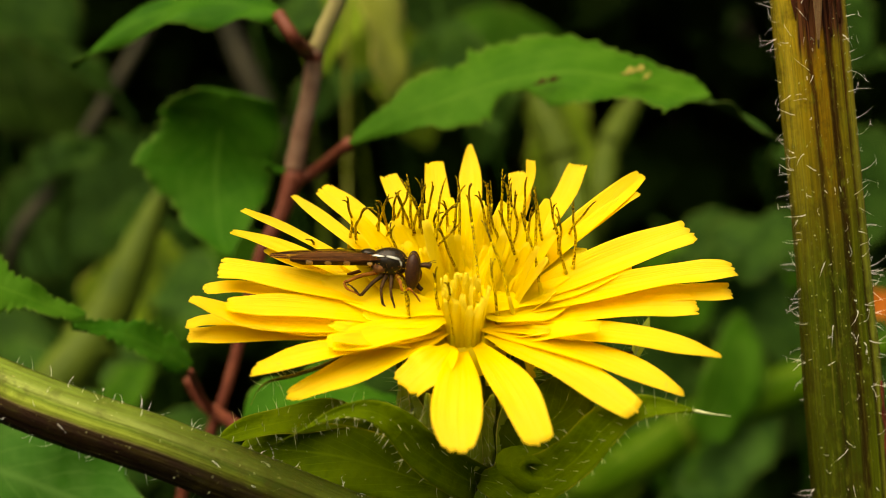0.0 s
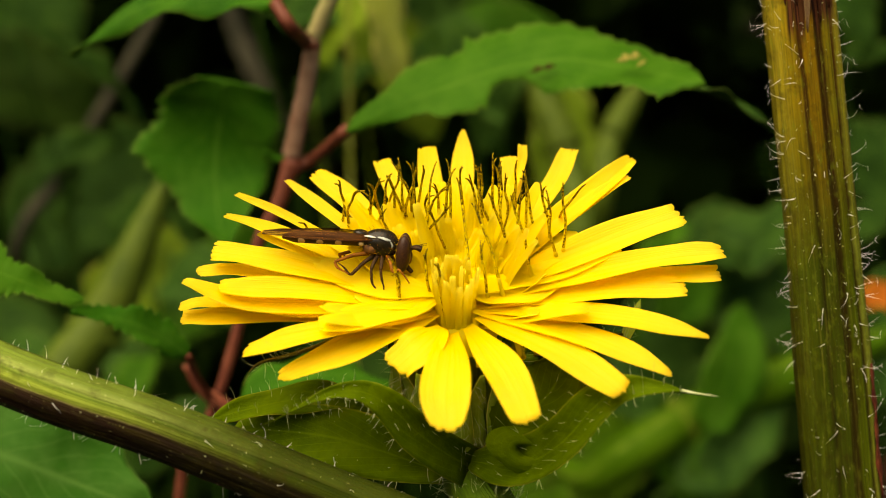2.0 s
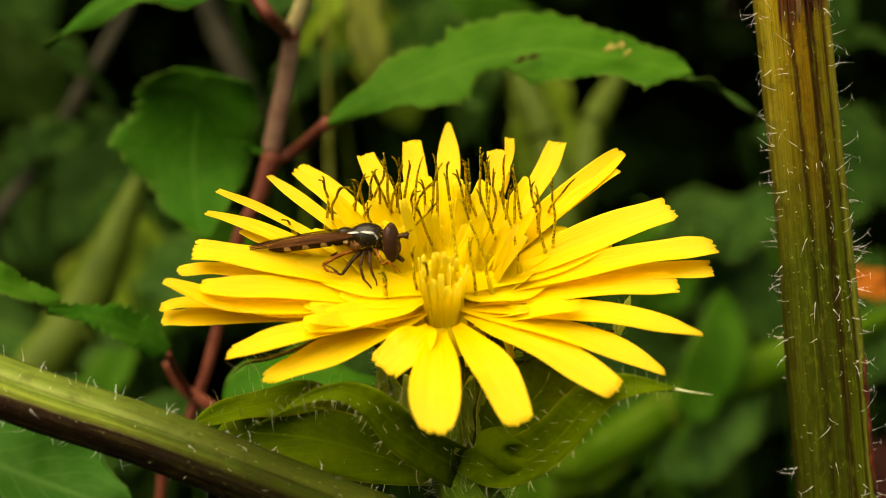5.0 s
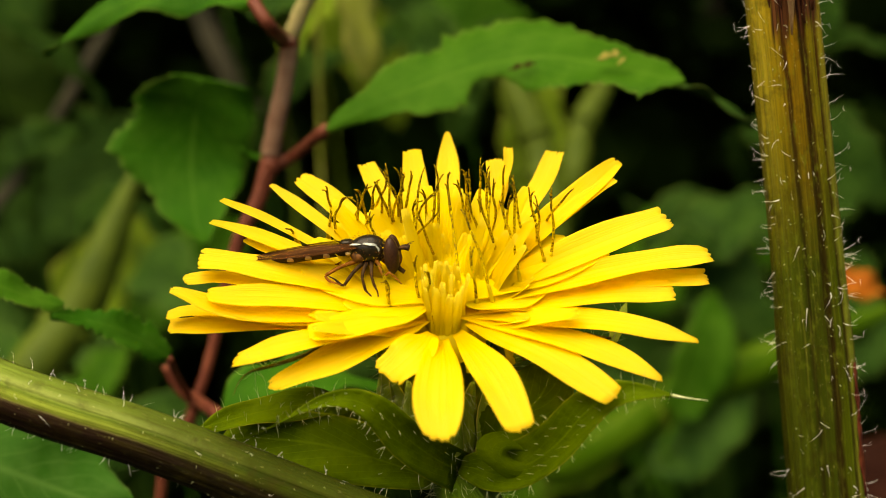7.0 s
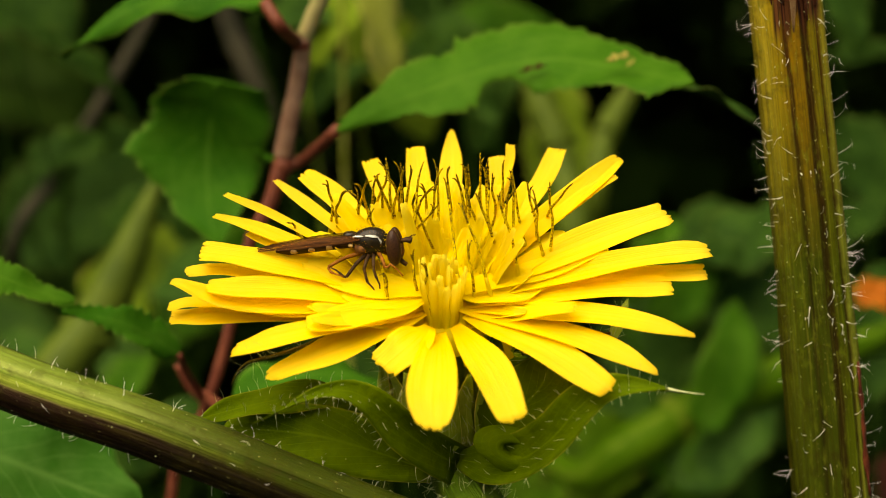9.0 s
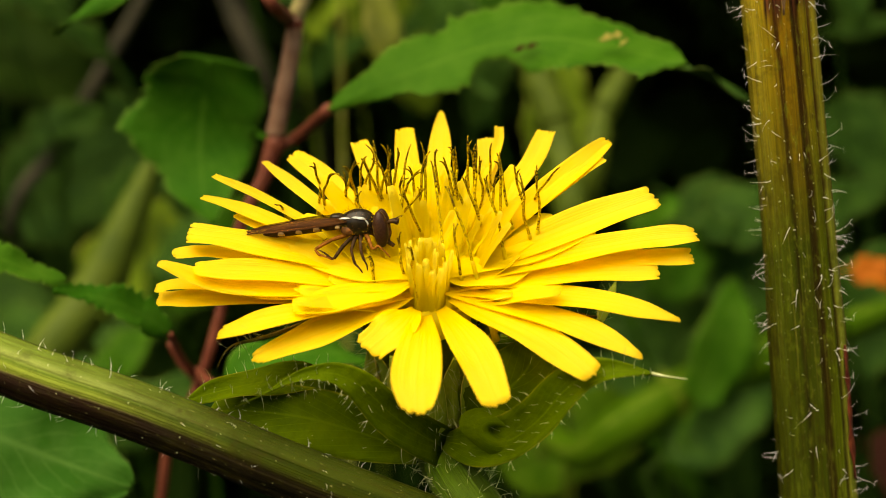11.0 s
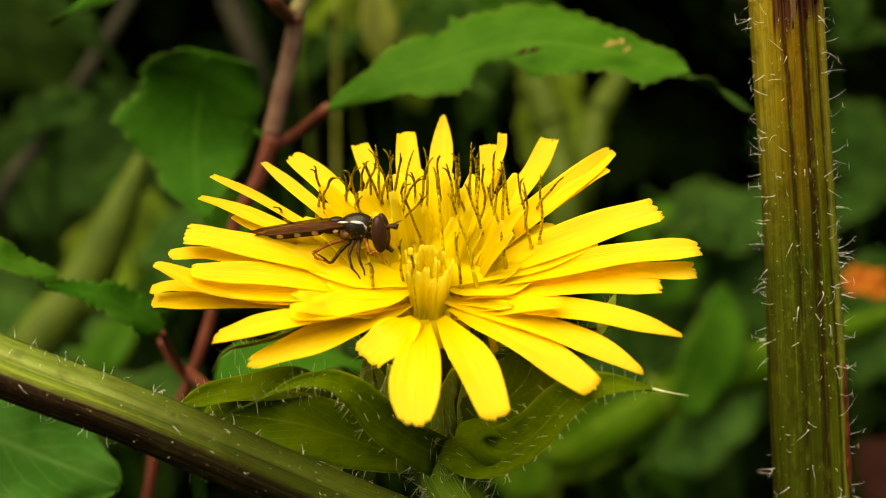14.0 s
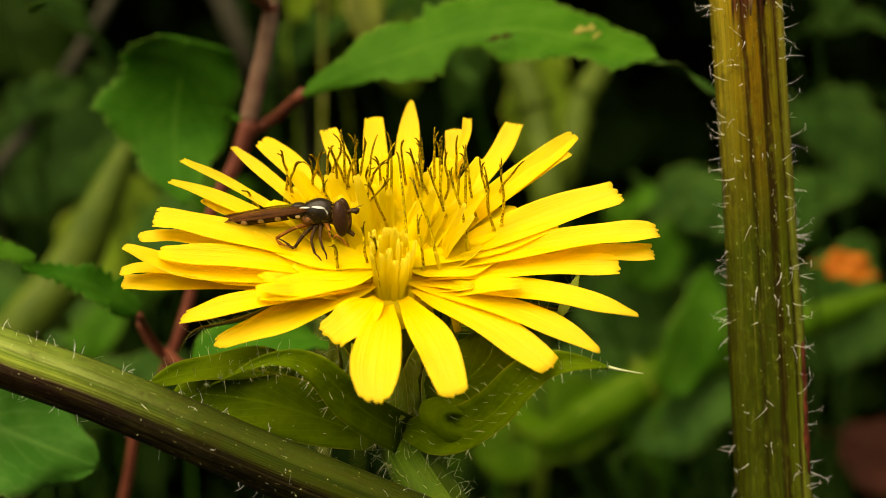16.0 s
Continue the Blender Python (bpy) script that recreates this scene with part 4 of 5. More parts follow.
BLEMISH = plain_material("withered patch", (0.09, 0.075, 0.012), (0.25, 0.22, 0.05), 900, 0.8, 0.4, dist=0.0001, spec=0.1)
for p, ln, wd, mat, text in (((14.22, 23.60, 13.25), 1.0, 0.42, BLEMISH, "pale brown withered patch"), ((15.1, 23.0, 12.75), 0.35, 0.25, BLEMISH, "pale brown withered patch"), ((8.0, 27.20, 12.95), 1.1, 0.28, TORN, "dark brown curled tear")):
    p = Vector(p)
    v, f, u = blade([p + Vector((-ln, 0, -0.25)), p + Vector((0, 0.05, 0.1)), p + Vector((ln, 0.1, 0.3))], lambda v: wd * math.sin(math.pi * (0.08 + 0.84 * v)) * (0.7 + 0.3 * math.sin(17 * v)), (0.15, -0.75, 0.65), 0, 16, 4, 0.08, wave=0.2)
    part("withered_patch", v, f, mat, broad_leaf, text, u)
leaf("bramble_leaf", "shaded leaf edge curling down beyond the broad leaf", [(18.21, 24.00, 11.66), (22.08, 27.00, 10.95), (27.06, 30.00, 8.38)], 1.1, (0.1, -0.4, 0.9), LEAF_SHADED, 6, 0.1, 4, 0.1, 0.7, 0.3)
leaf("bramble_leaf", "rounded dark green leaf with toothed edge beside the twig", [(-18.61, 37.40, 13.48), (-19.00, 38.20, 11.77), (-19.37, 38.90, 10.27), (-19.69, 39.30, 7.99), (-19.77, 38.90, 5.46), (-19.33, 37.40, 2.91), (-18.63, 35.40, 0.76), (-17.81, 33.40, -0.66)], 6.4, (0.12, -1, 0.2), LEAF_DEEP, 11, 0.2, 6, 0.1, 0.5, 0.4,
     [(-15.38, 38.50, 7.40), (-14.50, 38.43, 6.90), (-12.55, 30.98, 6.19)], LEAF_DEEP, stalk=0.3, n=90,
     half=edged([(0.0, 4.75), (0.083, 5.1), (0.25, 5.65), (0.333, 5.55), (0.5, 5.2), (0.583, 4.95), (0.667, 4.55), (0.75, 3.65), (0.833, 2.6), (0.917, 1.2), (1.0, 0.1)],
                [(0.0, 2.5), (0.083, 4.7), (0.25, 5.6), (0.333, 5.6), (0.417, 6.75), (0.49, 7.4), (0.583, 5.35), (0.667, 3.5), (0.75, 3.0), (0.833, 1.8), (0.917, 1.0), (1.0, 0.1)], 0.13, 20, 6))
leaf("bramble_leaf", "narrow bright leaf arching over from the twig top", [(-12.21, 24.00, 17.45), (-15.20, 25.50, 18.59), (-19.92, 27.50, 18.99), (-25.13, 29.00, 17.51), (-29.67, 30.00, 14.54)], 2.3, (0, -0.7, 0.7), LEAF_DEEP, 12, 0.1, 8, -0.2, 0.7, 0.5,
     [(-10.5, 28.85, 15.40), (-11.0, 23.50, 15.59), (-12.33, 24.00, 17.57)])
leaf("bramble_leaf", "green leaf with crinkled edge at the side of the branch", [(-31.16, 13.00, -2.04), (-29.30, 13.50, -2.50), (-27.60, 14.00, -3.23), (-26.04, 15.00, -3.96), (-24.35, 16.00, -4.58)], 3.0, (0.1, -0.6, 0.8), LEAF, seed=10, cup=0.05, wave=0.15, petiole=[(-31.16, 13.00, -2.04), (-42, 20, -60), (-46, 34, -305)], stalk=0.25, n=90,
     half=edged([(0.0, 3.65), (0.1, 3.6), (0.2, 3.1), (0.3, 2.05), (0.4, 1.75), (0.5, 1.7), (0.6, 1.7), (0.7, 1.5), (0.8, 1.25), (0.9, 1.0), (1.0, 0.25)],
                [(0.0, 0.75), (0.1, 3.15), (0.2, 3.0), (0.3, 2.75), (0.4, 2.2), (0.5, 1.2), (0.6, 1.4), (0.7, 1.45), (0.8, 1.2), (0.9, 0.9), (1.0, 0.05)], 0.3, 17, 10))
leaf("bramble_leaf", "shaded toothed leaf hanging behind the branch", [(-24.97, 15.00, -5.06), (-23.27, 16.00, -5.47), (-21.21, 17.00, -6.12), (-19.61, 18.50, -7.18), (-18.09, 20.00, -8.64)], 3.0, (0.1, -0.8, 0.6), LEAF_DEEP, seed=11, cup=0.05, wave=0.15, petiole=[(-18.09, 20.00, -8.64), (-18.24, 25.00, -11.06), (-18.24, 31.00, -13.60)], stalk=0.25, n=90,
     half=edged([(0.0, 0.15), (0.1, 0.55), (0.2, 0.9), (0.3, 1.1), (0.4, 1.25), (0.5, 1.55), (0.6, 1.9), (0.7, 1.95), (0.8, 1.9), (0.9, 1.25), (1.0, 0.65)],
                [(0.0, 0.05), (0.1, 0.45), (0.2, 0.7), (0.3, 0.95), (0.4, 1.15), (0.5, 1.35), (0.6, 1.5), (0.7, 1.55), (0.8, 1.45), (0.9, 1.15), (1.0, 0.05)], 0.42, 13, 11))
leaf("bramble_leaf", "pale green veined leaf below the slanting branch", [(-33.99, 14.00, -13.12), (-28.73, 14.00, -15.00), (-24.13, 15.00, -17.09), (-19.80, 16.00, -19.03)], 6.4, (0.1, -0.8, 0.6), LEAF_COOL, 12, 0.12, 12, 0.1, 0.6, 0.6,
     [(-33.99, 14.00, -11.99), (-36, 18, -60), (-40, 24, -305)])
leaf("bramble_leaf", "mid-green leaf low behind the flower", [(-14.63, 22.00, -13.18), (-10.91, 22.00, -10.70), (-6.85, 23.00, -10.40), (-2.73, 25.00, -11.92)], 2.6, (0, -0.6, 0.8), LEAF_DEEP, 9, 0.1, 13, 0.1, 0.7, 0.5,
     [(-14.63, 22.00, -13.18), (-16.01, 24.00, -12.84), (-18.51, 30.98, -12.92)])

twig = thing("bramble_twig", "reddish-brown forked bramble twig with a green top", "twig")
v, f, u = tube([(-9.95, 28.85, 15.79), (-10.65, 29.91, 12.19), (-11.35, 30.45, 9.32), (-12.02, 30.98, 6.41)], lambda v: 0.68 + 0.1 * v, 30, 12, wob=0.1)
part("middle_stem", v, f, TWIG_DUSTY, twig, uvs=u)
v, f, u = tube([(-6.4, 26.72, 24.41), (-8.0, 27.78, 19.84), (-9.12, 28.42, 17.54), (-9.95, 28.85, 15.79)], lambda v: 0.66 + 0.02 * v, 24, 12, wob=0.1)
part("upper_stem", v, f, TWIG_TAN, twig, "greenish tan upper stem", u)
v, f, u = tube([(-12.06, 31.00, 5.60), (-13.06, 31.00, 2.68), (-14.88, 31.00, -1.09), (-16.79, 31.00, -9.05), (-18.24, 31.00, -13.60), (-20.20, 31.00, -18.61), (-21.29, 31.00, -22.25), (-27.00, 34.00, -75.00), (-22, 38, -300)], lambda v: 0.76 - 0.3 * min(1, v * 3), 60, 12, wob=0.1)
part("lower_stem", v, f, TWIG, twig, uvs=u)
v, f, u = tube([(-18.20, 31.00, -13.69), (-19.55, 30.50, -12.27), (-20.44, 30.00, -10.31)], lambda v: 0.3, 10, 8)
part("side_twig", v, f, TWIG, twig, uvs=u)
v, f, u = tube([(-20.20, 31.00, -18.61), (-18.15, 31.00, -19.33), (-15.81, 32.00, -18.24)], lambda v: 0.42, 10, 8)
part("side_twig", v, f, TWIG, twig, uvs=u)

for p, rad in (((-12.0, 31.00, 5.69), 0.86), ((-10.15, 29.00, 15.29), 0.74), ((-18.24, 31.00, -13.60), 0.6)):
    v, f, u = ball(p, rad, rad, rad * 1.25, 10, 12)
    part("knot", v, f, TWIG, twig, uvs=u)


# ---- blurred undergrowth, farther back ----
def far_leaf(x, y, z, ln, wide, rx, ry, rz, material, seed, label):
    ob = thing("undergrowth_leaf", label, "leaf", m=Matrix.Translation(Vector((x, y, z)) * MM) @ pose(0, 0, 0, rx, ry, rz), group="undergrowth leaves")
    v, f, u = blade([(-ln / 2, 0, 0), (-ln / 6, 0, ln * 0.06), (ln / 5, 0, ln * 0.05), (ln / 2, 0, -ln * 0.05)], leaf_half(wide, 9, 0.1, seed, 0.7), (0, 0, 1), 0.15, 20, 6, 0.3, wave=0.8, seed=seed)
    part("blade", v, f, material, ob, uvs=u)
    v, f, u = tube([(-ln * 0.7, 0, -ln * 0.08), (-ln / 2, 0, 0.1), (-ln / 6, 0, ln * 0.06 + 0.1), (ln / 5, 0, ln * 0.05 + 0.1), (ln / 2, 0, -ln * 0.05)], lambda v: ln * 0.02 * (1 - 0.8 * v), 16, 6)
    part("midrib", v, f, material, ob, uvs=u)
    back = ob.matrix_basis.inverted()
    low = [(-ln * 0.7, 0, -ln * 0.08)] + [[c / MM for c in back @ (Vector(p) * MM)] for p in ((x * 1.05 + (5 if x > 0 else -5), y + 25, z - 60), (x * 1.1, y + 40, -305))]
    v, f, u = tube(low, lambda v: 0.3 + 0.3 * v, 10, 6)
    part("stalk", v, f, material if material not in (DEAD, DEAD_BROWN) else HEDGE, ob, uvs=u)


far_leaf(-82.2, 231.0, 12.6, 57.2443, 16.8365, 70, -30, 10, LEAF_SHADED, 1, "dim green leaf in the undergrowth")
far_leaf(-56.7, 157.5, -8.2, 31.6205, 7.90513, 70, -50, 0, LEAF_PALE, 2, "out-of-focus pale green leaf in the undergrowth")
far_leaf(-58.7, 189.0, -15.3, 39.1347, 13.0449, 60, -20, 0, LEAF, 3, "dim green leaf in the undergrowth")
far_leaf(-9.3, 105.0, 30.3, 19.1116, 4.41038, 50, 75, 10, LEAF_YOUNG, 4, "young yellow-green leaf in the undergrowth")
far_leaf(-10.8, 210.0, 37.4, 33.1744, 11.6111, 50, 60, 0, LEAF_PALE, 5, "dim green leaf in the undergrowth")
far_leaf(-0.6, 231.0, 56.9, 43.775, 13.4692, 60, 20, 0, LEAF_SHADED, 6, "dim green leaf in the undergrowth")
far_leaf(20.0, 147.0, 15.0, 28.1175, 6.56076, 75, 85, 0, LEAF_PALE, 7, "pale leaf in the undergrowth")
far_leaf(58.8, 178.5, -6.7, 29.0731, 8.07586, 70, 40, 0, LEAF_SHADED, 8, "dim green leaf in the undergrowth")
far_leaf(58.5, 168.0, -19.5, 25.5789, 6.39472, 70, 60, 0, LEAF_SHADED, 9, "dim green leaf in the undergrowth")
far_leaf(49.4, 189.0, -23.6, 35.8735, 11.4143, 70, 10, 0, LEAF_SHADED, 10, "dim green leaf in the undergrowth")
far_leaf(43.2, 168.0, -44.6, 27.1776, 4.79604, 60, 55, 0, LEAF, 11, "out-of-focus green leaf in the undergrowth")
far_leaf(83.0, 168.0, 12.1, 25.5789, 7.9934, 70, 40, 0, LEAF_SHADED, 12, "dim green leaf in the undergrowth")
far_leaf(85.7, 168.0, -23.9, 25.5789, 6.39472, 70, -30, 0, LEAF_SHADED, 13, "dim green leaf in the undergrowth")
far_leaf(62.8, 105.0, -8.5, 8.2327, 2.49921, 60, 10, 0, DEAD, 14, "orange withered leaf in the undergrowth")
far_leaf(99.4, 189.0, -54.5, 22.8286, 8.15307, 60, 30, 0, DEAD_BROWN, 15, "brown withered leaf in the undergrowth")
far_leaf(-81.2, 168.0, -21.7, 31.9736, 9.59208, 60, 20, 0, LEAF_SHADED, 16, "dim green leaf in the undergrowth")
far_leaf(-63.0, 147.0, -24.7, 24.9934, 7.81042, 60, -30, 0, LEAF_SHADED, 17, "dim green leaf in the undergrowth")
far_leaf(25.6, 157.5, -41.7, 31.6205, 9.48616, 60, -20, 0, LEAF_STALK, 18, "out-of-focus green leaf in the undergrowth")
far_leaf(-14.7, 189.0, -23.6, 29.351, 9.78368, 60, 20, 0, LEAF_SHADED, 19, "dim green leaf in the undergrowth")
far_leaf(-81.9, 170.0, 40.8, 34, 12, 60, 60, 0, LEAF_SHADED, 40, "dim green leaf in the undergrowth")
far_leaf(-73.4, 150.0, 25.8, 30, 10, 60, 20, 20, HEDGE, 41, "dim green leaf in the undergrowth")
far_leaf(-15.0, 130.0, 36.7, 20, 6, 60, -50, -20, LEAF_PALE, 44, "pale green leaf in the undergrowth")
far_leaf(53.0, 170.0, 0.5, 22, 7, 60, -30, 20, LEAF_SHADED, 45, "dim green leaf in the undergrowth")
far_leaf(55.0, 150.0, -12.0, 26, 8, 60, 40, -20, LEAF_SHADED, 46, "dim green leaf in the undergrowth")


def scatter(count, xs, zs, ys, lens, mats, seed):
    r = random.Random(seed)
    for _ in range(count):
        k = r.randrange(len(mats))
        ln = r.uniform(*lens)
        far_leaf(r.uniform(*xs), r.uniform(*ys), r.uniform(*zs), ln, ln * r.uniform(0.2, 0.34), r.uniform(30, 85), r.uniform(-80, 80), r.uniform(-50, 50), mats[k][0], r.randrange(999), mats[k][1])


DIM, MID = (LEAF_SHADED, "dim green leaf in the undergrowth"), (LEAF, "out-of-focus green leaf in the undergrowth")
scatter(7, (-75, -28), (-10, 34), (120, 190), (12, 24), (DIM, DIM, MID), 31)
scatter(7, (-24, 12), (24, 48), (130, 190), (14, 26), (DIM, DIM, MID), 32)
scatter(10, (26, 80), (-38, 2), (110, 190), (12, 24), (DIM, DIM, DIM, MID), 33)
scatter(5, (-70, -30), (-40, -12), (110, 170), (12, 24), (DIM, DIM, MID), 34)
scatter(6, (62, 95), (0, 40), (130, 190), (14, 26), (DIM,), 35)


def rod(name, label, pts, rad, material, category="stalk"):
    ob = thing(name, label, category)
    pts = [Vector(p) for p in (pts if pts[0][2] < pts[-1][2] else pts[::-1])]
    foot = pts[0] + (pts[0] - pts[1]).normalized() * 20
    v, f, u = tube([(foot.x * 1.05, foot.y + 90, -305), (foot.x, foot.y + 40, min(foot.z, pts[0].z) - 15)] + pts, lambda v: 0.5 + (rad - 0.5) * min(1, max(0, (v - 0.22) / 0.22)) * (1 - 0.9 * max(0, (v - 0.72) / 0.28) ** 1.5), 40, 8, wob=0.08)
    part("stalk", v, f, material, ob, uvs=u)
    c = spline(pts, 8)
    for k in (2, 3):
        part("joint", *tube([c[k].lerp(c[k + 1], 0.0), c[k].lerp(c[k + 1], 0.15), c[k].lerp(c[k + 1], 0.3)], lambda v: rad * (1.02 + 0.3 * math.sin(math.pi * v)), 6, 8)[:2], material, ob)


rod("dry_stalk", "thin pale brown dry stalk in the undergrowth", [(-76.96, 150.00, -1.91), (-67.90, 150.00, 13.20), (-55.31, 152.00, 35.69), (-46.79, 155.00, 53.69)], 1.3, DRY)
rod("dry_stalk", "thin dark dry stalk in the undergrowth", [(-46.32, 180.00, 59.74), (-42.88, 180.00, 43.69), (-34.86, 180.00, 25.34)], 2.4, DRY)
rod("green_stalk", "pale green stalk rising behind the leaf", [(20.21, 110.00, -6.49), (17.95, 112.00, 11.72), (14.79, 114.00, 21.09), (13.25, 116.00, 28.97)], 2.6, TWIG_GREEN)
rod("green_stalk", "pale green stalk rising behind the leaf", [(22.10, 112.00, 1.75), (24.18, 112.00, 14.21), (27.39, 114.00, 20.25), (29.91, 114.00, 24.45)], 2.0, TWIG_GREEN)
rod("green_stalk", "green stalk crossing the undergrowth", [(23.96, 120.00, -36.37), (39.59, 120.00, -26.39), (56.68, 122.00, -20.09), (77.19, 125.00, -12.39)], 3.6, LEAF_STALK)
rod("green_stalk", "green stalk leaning in the undergrowth", [(-51.09, 85.00, -23.92), (-42.19, 86.00, -8.45), (-35.55, 88.00, 7.99)], 3.2, TWIG_GREEN)


def hedge():
    """Dense added leaf shell: unseen roof and sides, and a back, darken the hollow."""
    r = random.Random(3)
    verts, faces, uvs = [], [], []
    c0 = [(-0.5, 0), (-0.2, 0.34), (0.2, 0.3), (0.5, 0), (0.2, -0.3), (-0.2, -0.34)]

    def add(p, ln, q):
        k = len(verts)
        for x, y in c0:
            verts.append(p + q @ Vector((x * ln, y * ln, 0.25 * abs(y) * ln)))
            uvs.append((y + 0.5, x + 0.5))
        faces.extend(((k, k + 1, k + 5), (k + 1, k + 2, k + 4, k + 5), (k + 2, k + 3, k + 4)))

    def turn():
        return Euler((r.uniform(-0.9, 0.9), r.uniform(-0.9, 0.9), r.uniform(0, 6.3))).to_matrix()
    # roof out of view, there to keep the sky off the undergrowth
    for _ in range(7000):
        add(Vector((r.uniform(-700, 700), r.uniform(85, 700), r.uniform(85, 330))), r.uniform(16, 38), turn())
    for _ in range(7000):
        add(Vector((r.uniform(-500, 500), r.uniform(380, 620), r.uniform(-300, 330))), r.uniform(16, 40), Euler((1.3 + r.uniform(-0.6, 0.6), r.uniform(-0.6, 0.6), r.uniform(0, 6.3))).to_matrix())
    # unseen ring on all sides, lower towards the viewer, cuts light from the horizon
    for _ in range(9000):
        a, d = r.uniform(0, 2 * math.pi), r.uniform(420, 700)
        top = 330 if math.sin(a) > -0.1 else 40
        add(Vector((d * math.cos(a), d * math.sin(a), r.uniform(-300, top))), r.uniform(18, 44), turn())
    ob = part("hedge_foliage", verts, faces, HEDGE, label="added dense dark green hedge leaves that shade the hollow", uvs=uvs, kind="stuff", smooth=False)
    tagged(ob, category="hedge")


hedge()


def bank():
    """Unseen earth bank added to close the hedge behind; it sinks into the ground at its ends and is grown over with
    leaves.
    """
    verts, faces, uvs = [], [], []
    n = 40
    prof = ((560, -310), (640, -120), (760, 160), (900, 300), (1150, 320), (1500, 120), (1900, -310))
    for k, (y, z) in enumerate(prof):
        for j in range(n + 1):
            x = (j / n - 0.5) * 7000
            fall = max(0.0, 1 - (x / 3400) ** 4)
            verts.append((x, y - 0.00002 * x * x + 40 * noise.noise(Vector((x * 0.004, k, 1))), -310 + (z + 310) * fall + (25 * noise.noise(Vector((x * 0.006, k * 2.0, 5))) if 0 < k < 6 else 0)))
    for k in range(len(prof) - 1):
        for j in range(n):
            a = k * (n + 1) + j
            faces.append((a, a + 1, a + n + 2, a + n + 1))
    tagged(part("earth_bank", verts, faces, SOIL, label="unseen dark earth bank added behind the hedge", kind="structure"), category="bank")
    r = random.Random(8)
    lv, lf, lu = [], [], []
    c0 = [(-0.5, 0), (-0.2, 0.34), (0.2, 0.3), (0.5, 0), (0.2, -0.3), (-0.2, -0.34)]
    for _ in range(9000):
        q = faces[r.randrange(len(faces))]
        p = Vector(verts[q[0]]).lerp(Vector(verts[q[1]]), r.random()).lerp(Vector(verts[q[3]]).lerp(Vector(verts[q[2]]), r.random()), r.random())
        t = Euler((r.uniform(-0.7, 0.7), r.uniform(-0.7, 0.7), r.uniform(0, 6.3))).to_matrix()
        k, ln = len(lv), r.uniform(60, 130)
        for x, y in c0:
            lv.append(p + Vector((0, 0, r.uniform(10, 40))) + t @ Vector((x * ln, y * ln, 0.2 * abs(y) * ln)))
            lu.append((y + 0.5, x + 0.5))
        lf.extend(((k, k + 1, k + 5), (k + 1, k + 2, k + 4, k + 5), (k + 2, k + 3, k + 4)))
    tagged(part("bank_foliage", lv, lf, HEDGE, label="low dark green leaves covering the added bank", uvs=lu, kind="stuff", smooth=False), category="hedge")


bank()


# ---- the hoverfly ----
EYE = plain_material("eye red-brown", (0.02, 0.008, 0.004), (0.045, 0.02, 0.009), 9000, 0.3, 0.3, dist=0.00001, spec=0.12)
BLACK = plain_material("glossy bronze-black cuticle", (0.008, 0.006, 0.003), (0.022, 0.016, 0.007), 2500, 0.22, 0.2, spec=0.16)
# pale grey for the reflections painted along the glossy thorax
PALE = plain_material("grey highlight on cuticle", (0.14, 0.15, 0.12), (0.5, 0.52, 0.45), 2500, 0.2, 0.2)
BODY = plain_material("dark brown abdomen", (0.02, 0.01, 0.006), (0.05, 0.022, 0.009), 2500, 0.4, 0.2, spec=0.08)
SPOT = plain_material("tan abdomen spot", (0.36, 0.2, 0.06), (0.55, 0.34, 0.12), 3000, 0.35, 0.2)
LEG = plain_material("orange-brown leg", (0.1, 0.035, 0.004), (0.3, 0.1, 0.01), 3500, 0.6, 0.2, spec=0.1)
FLANK = plain_material("brown dusted flank", (0.02, 0.009, 0.004), (0.2, 0.08, 0.02), 4000, 0.6, 0.3, spec=0.15)
LEG_DARK = plain_material("dark leg", (0.01, 0.006, 0.003), (0.07, 0.032, 0.008), 3500, 0.6, 0.2, spec=0.1)


def wing_material():
    m, nodes, links = node_mat("smoky wing")
    b = nodes["Principled BSDF"]
    uv = nodes.new("ShaderNodeUVMap").outputs[0]
    vein = noise_tex(nodes, links, scaled(nodes, links, uv, 11, 1.2, 1), 1.0, 1)
    f = ramp(nodes, links, vein, [(0.43, (0, 0, 0)), (0.49, (1, 1, 1)), (0.55, (0, 0, 0))])
    tint = noise_tex(nodes, links, scaled(nodes, links, uv, 5, 1.5, 1), 1.0, 3)
    col = ramp(nodes, links, tint, [(0.4, (0.03, 0.009, 0.002)), (0.62, (0.16, 0.058, 0.012))])
    links.new(mixed(nodes, links, f, col, (0.012, 0.005, 0.002)), b.inputs["Base Color"])
    b.inputs["Roughness"].default_value = 0.4
    b.inputs["Specular IOR Level"].default_value = 0.02
    links.new(mixed(nodes, links, f, ramp(nodes, links, tint, [(0.35, (0.55, 0.55, 0.55)), (0.65, (0.3, 0.3, 0.3))]), (0.95, 0.95, 0.95)), b.inputs["Alpha"])
    return m


WING = wing_material()
fly = thing("hoverfly", "small dark hoverfly with folded smoky wings feeding on the flower", "fly", m=pose(-0.003, 0, -0.001))


def fly_part(name, data, mat, parent=None, label=""):
    v, f, u = data
    return part(name, v, f, mat, parent or fly, label, u)


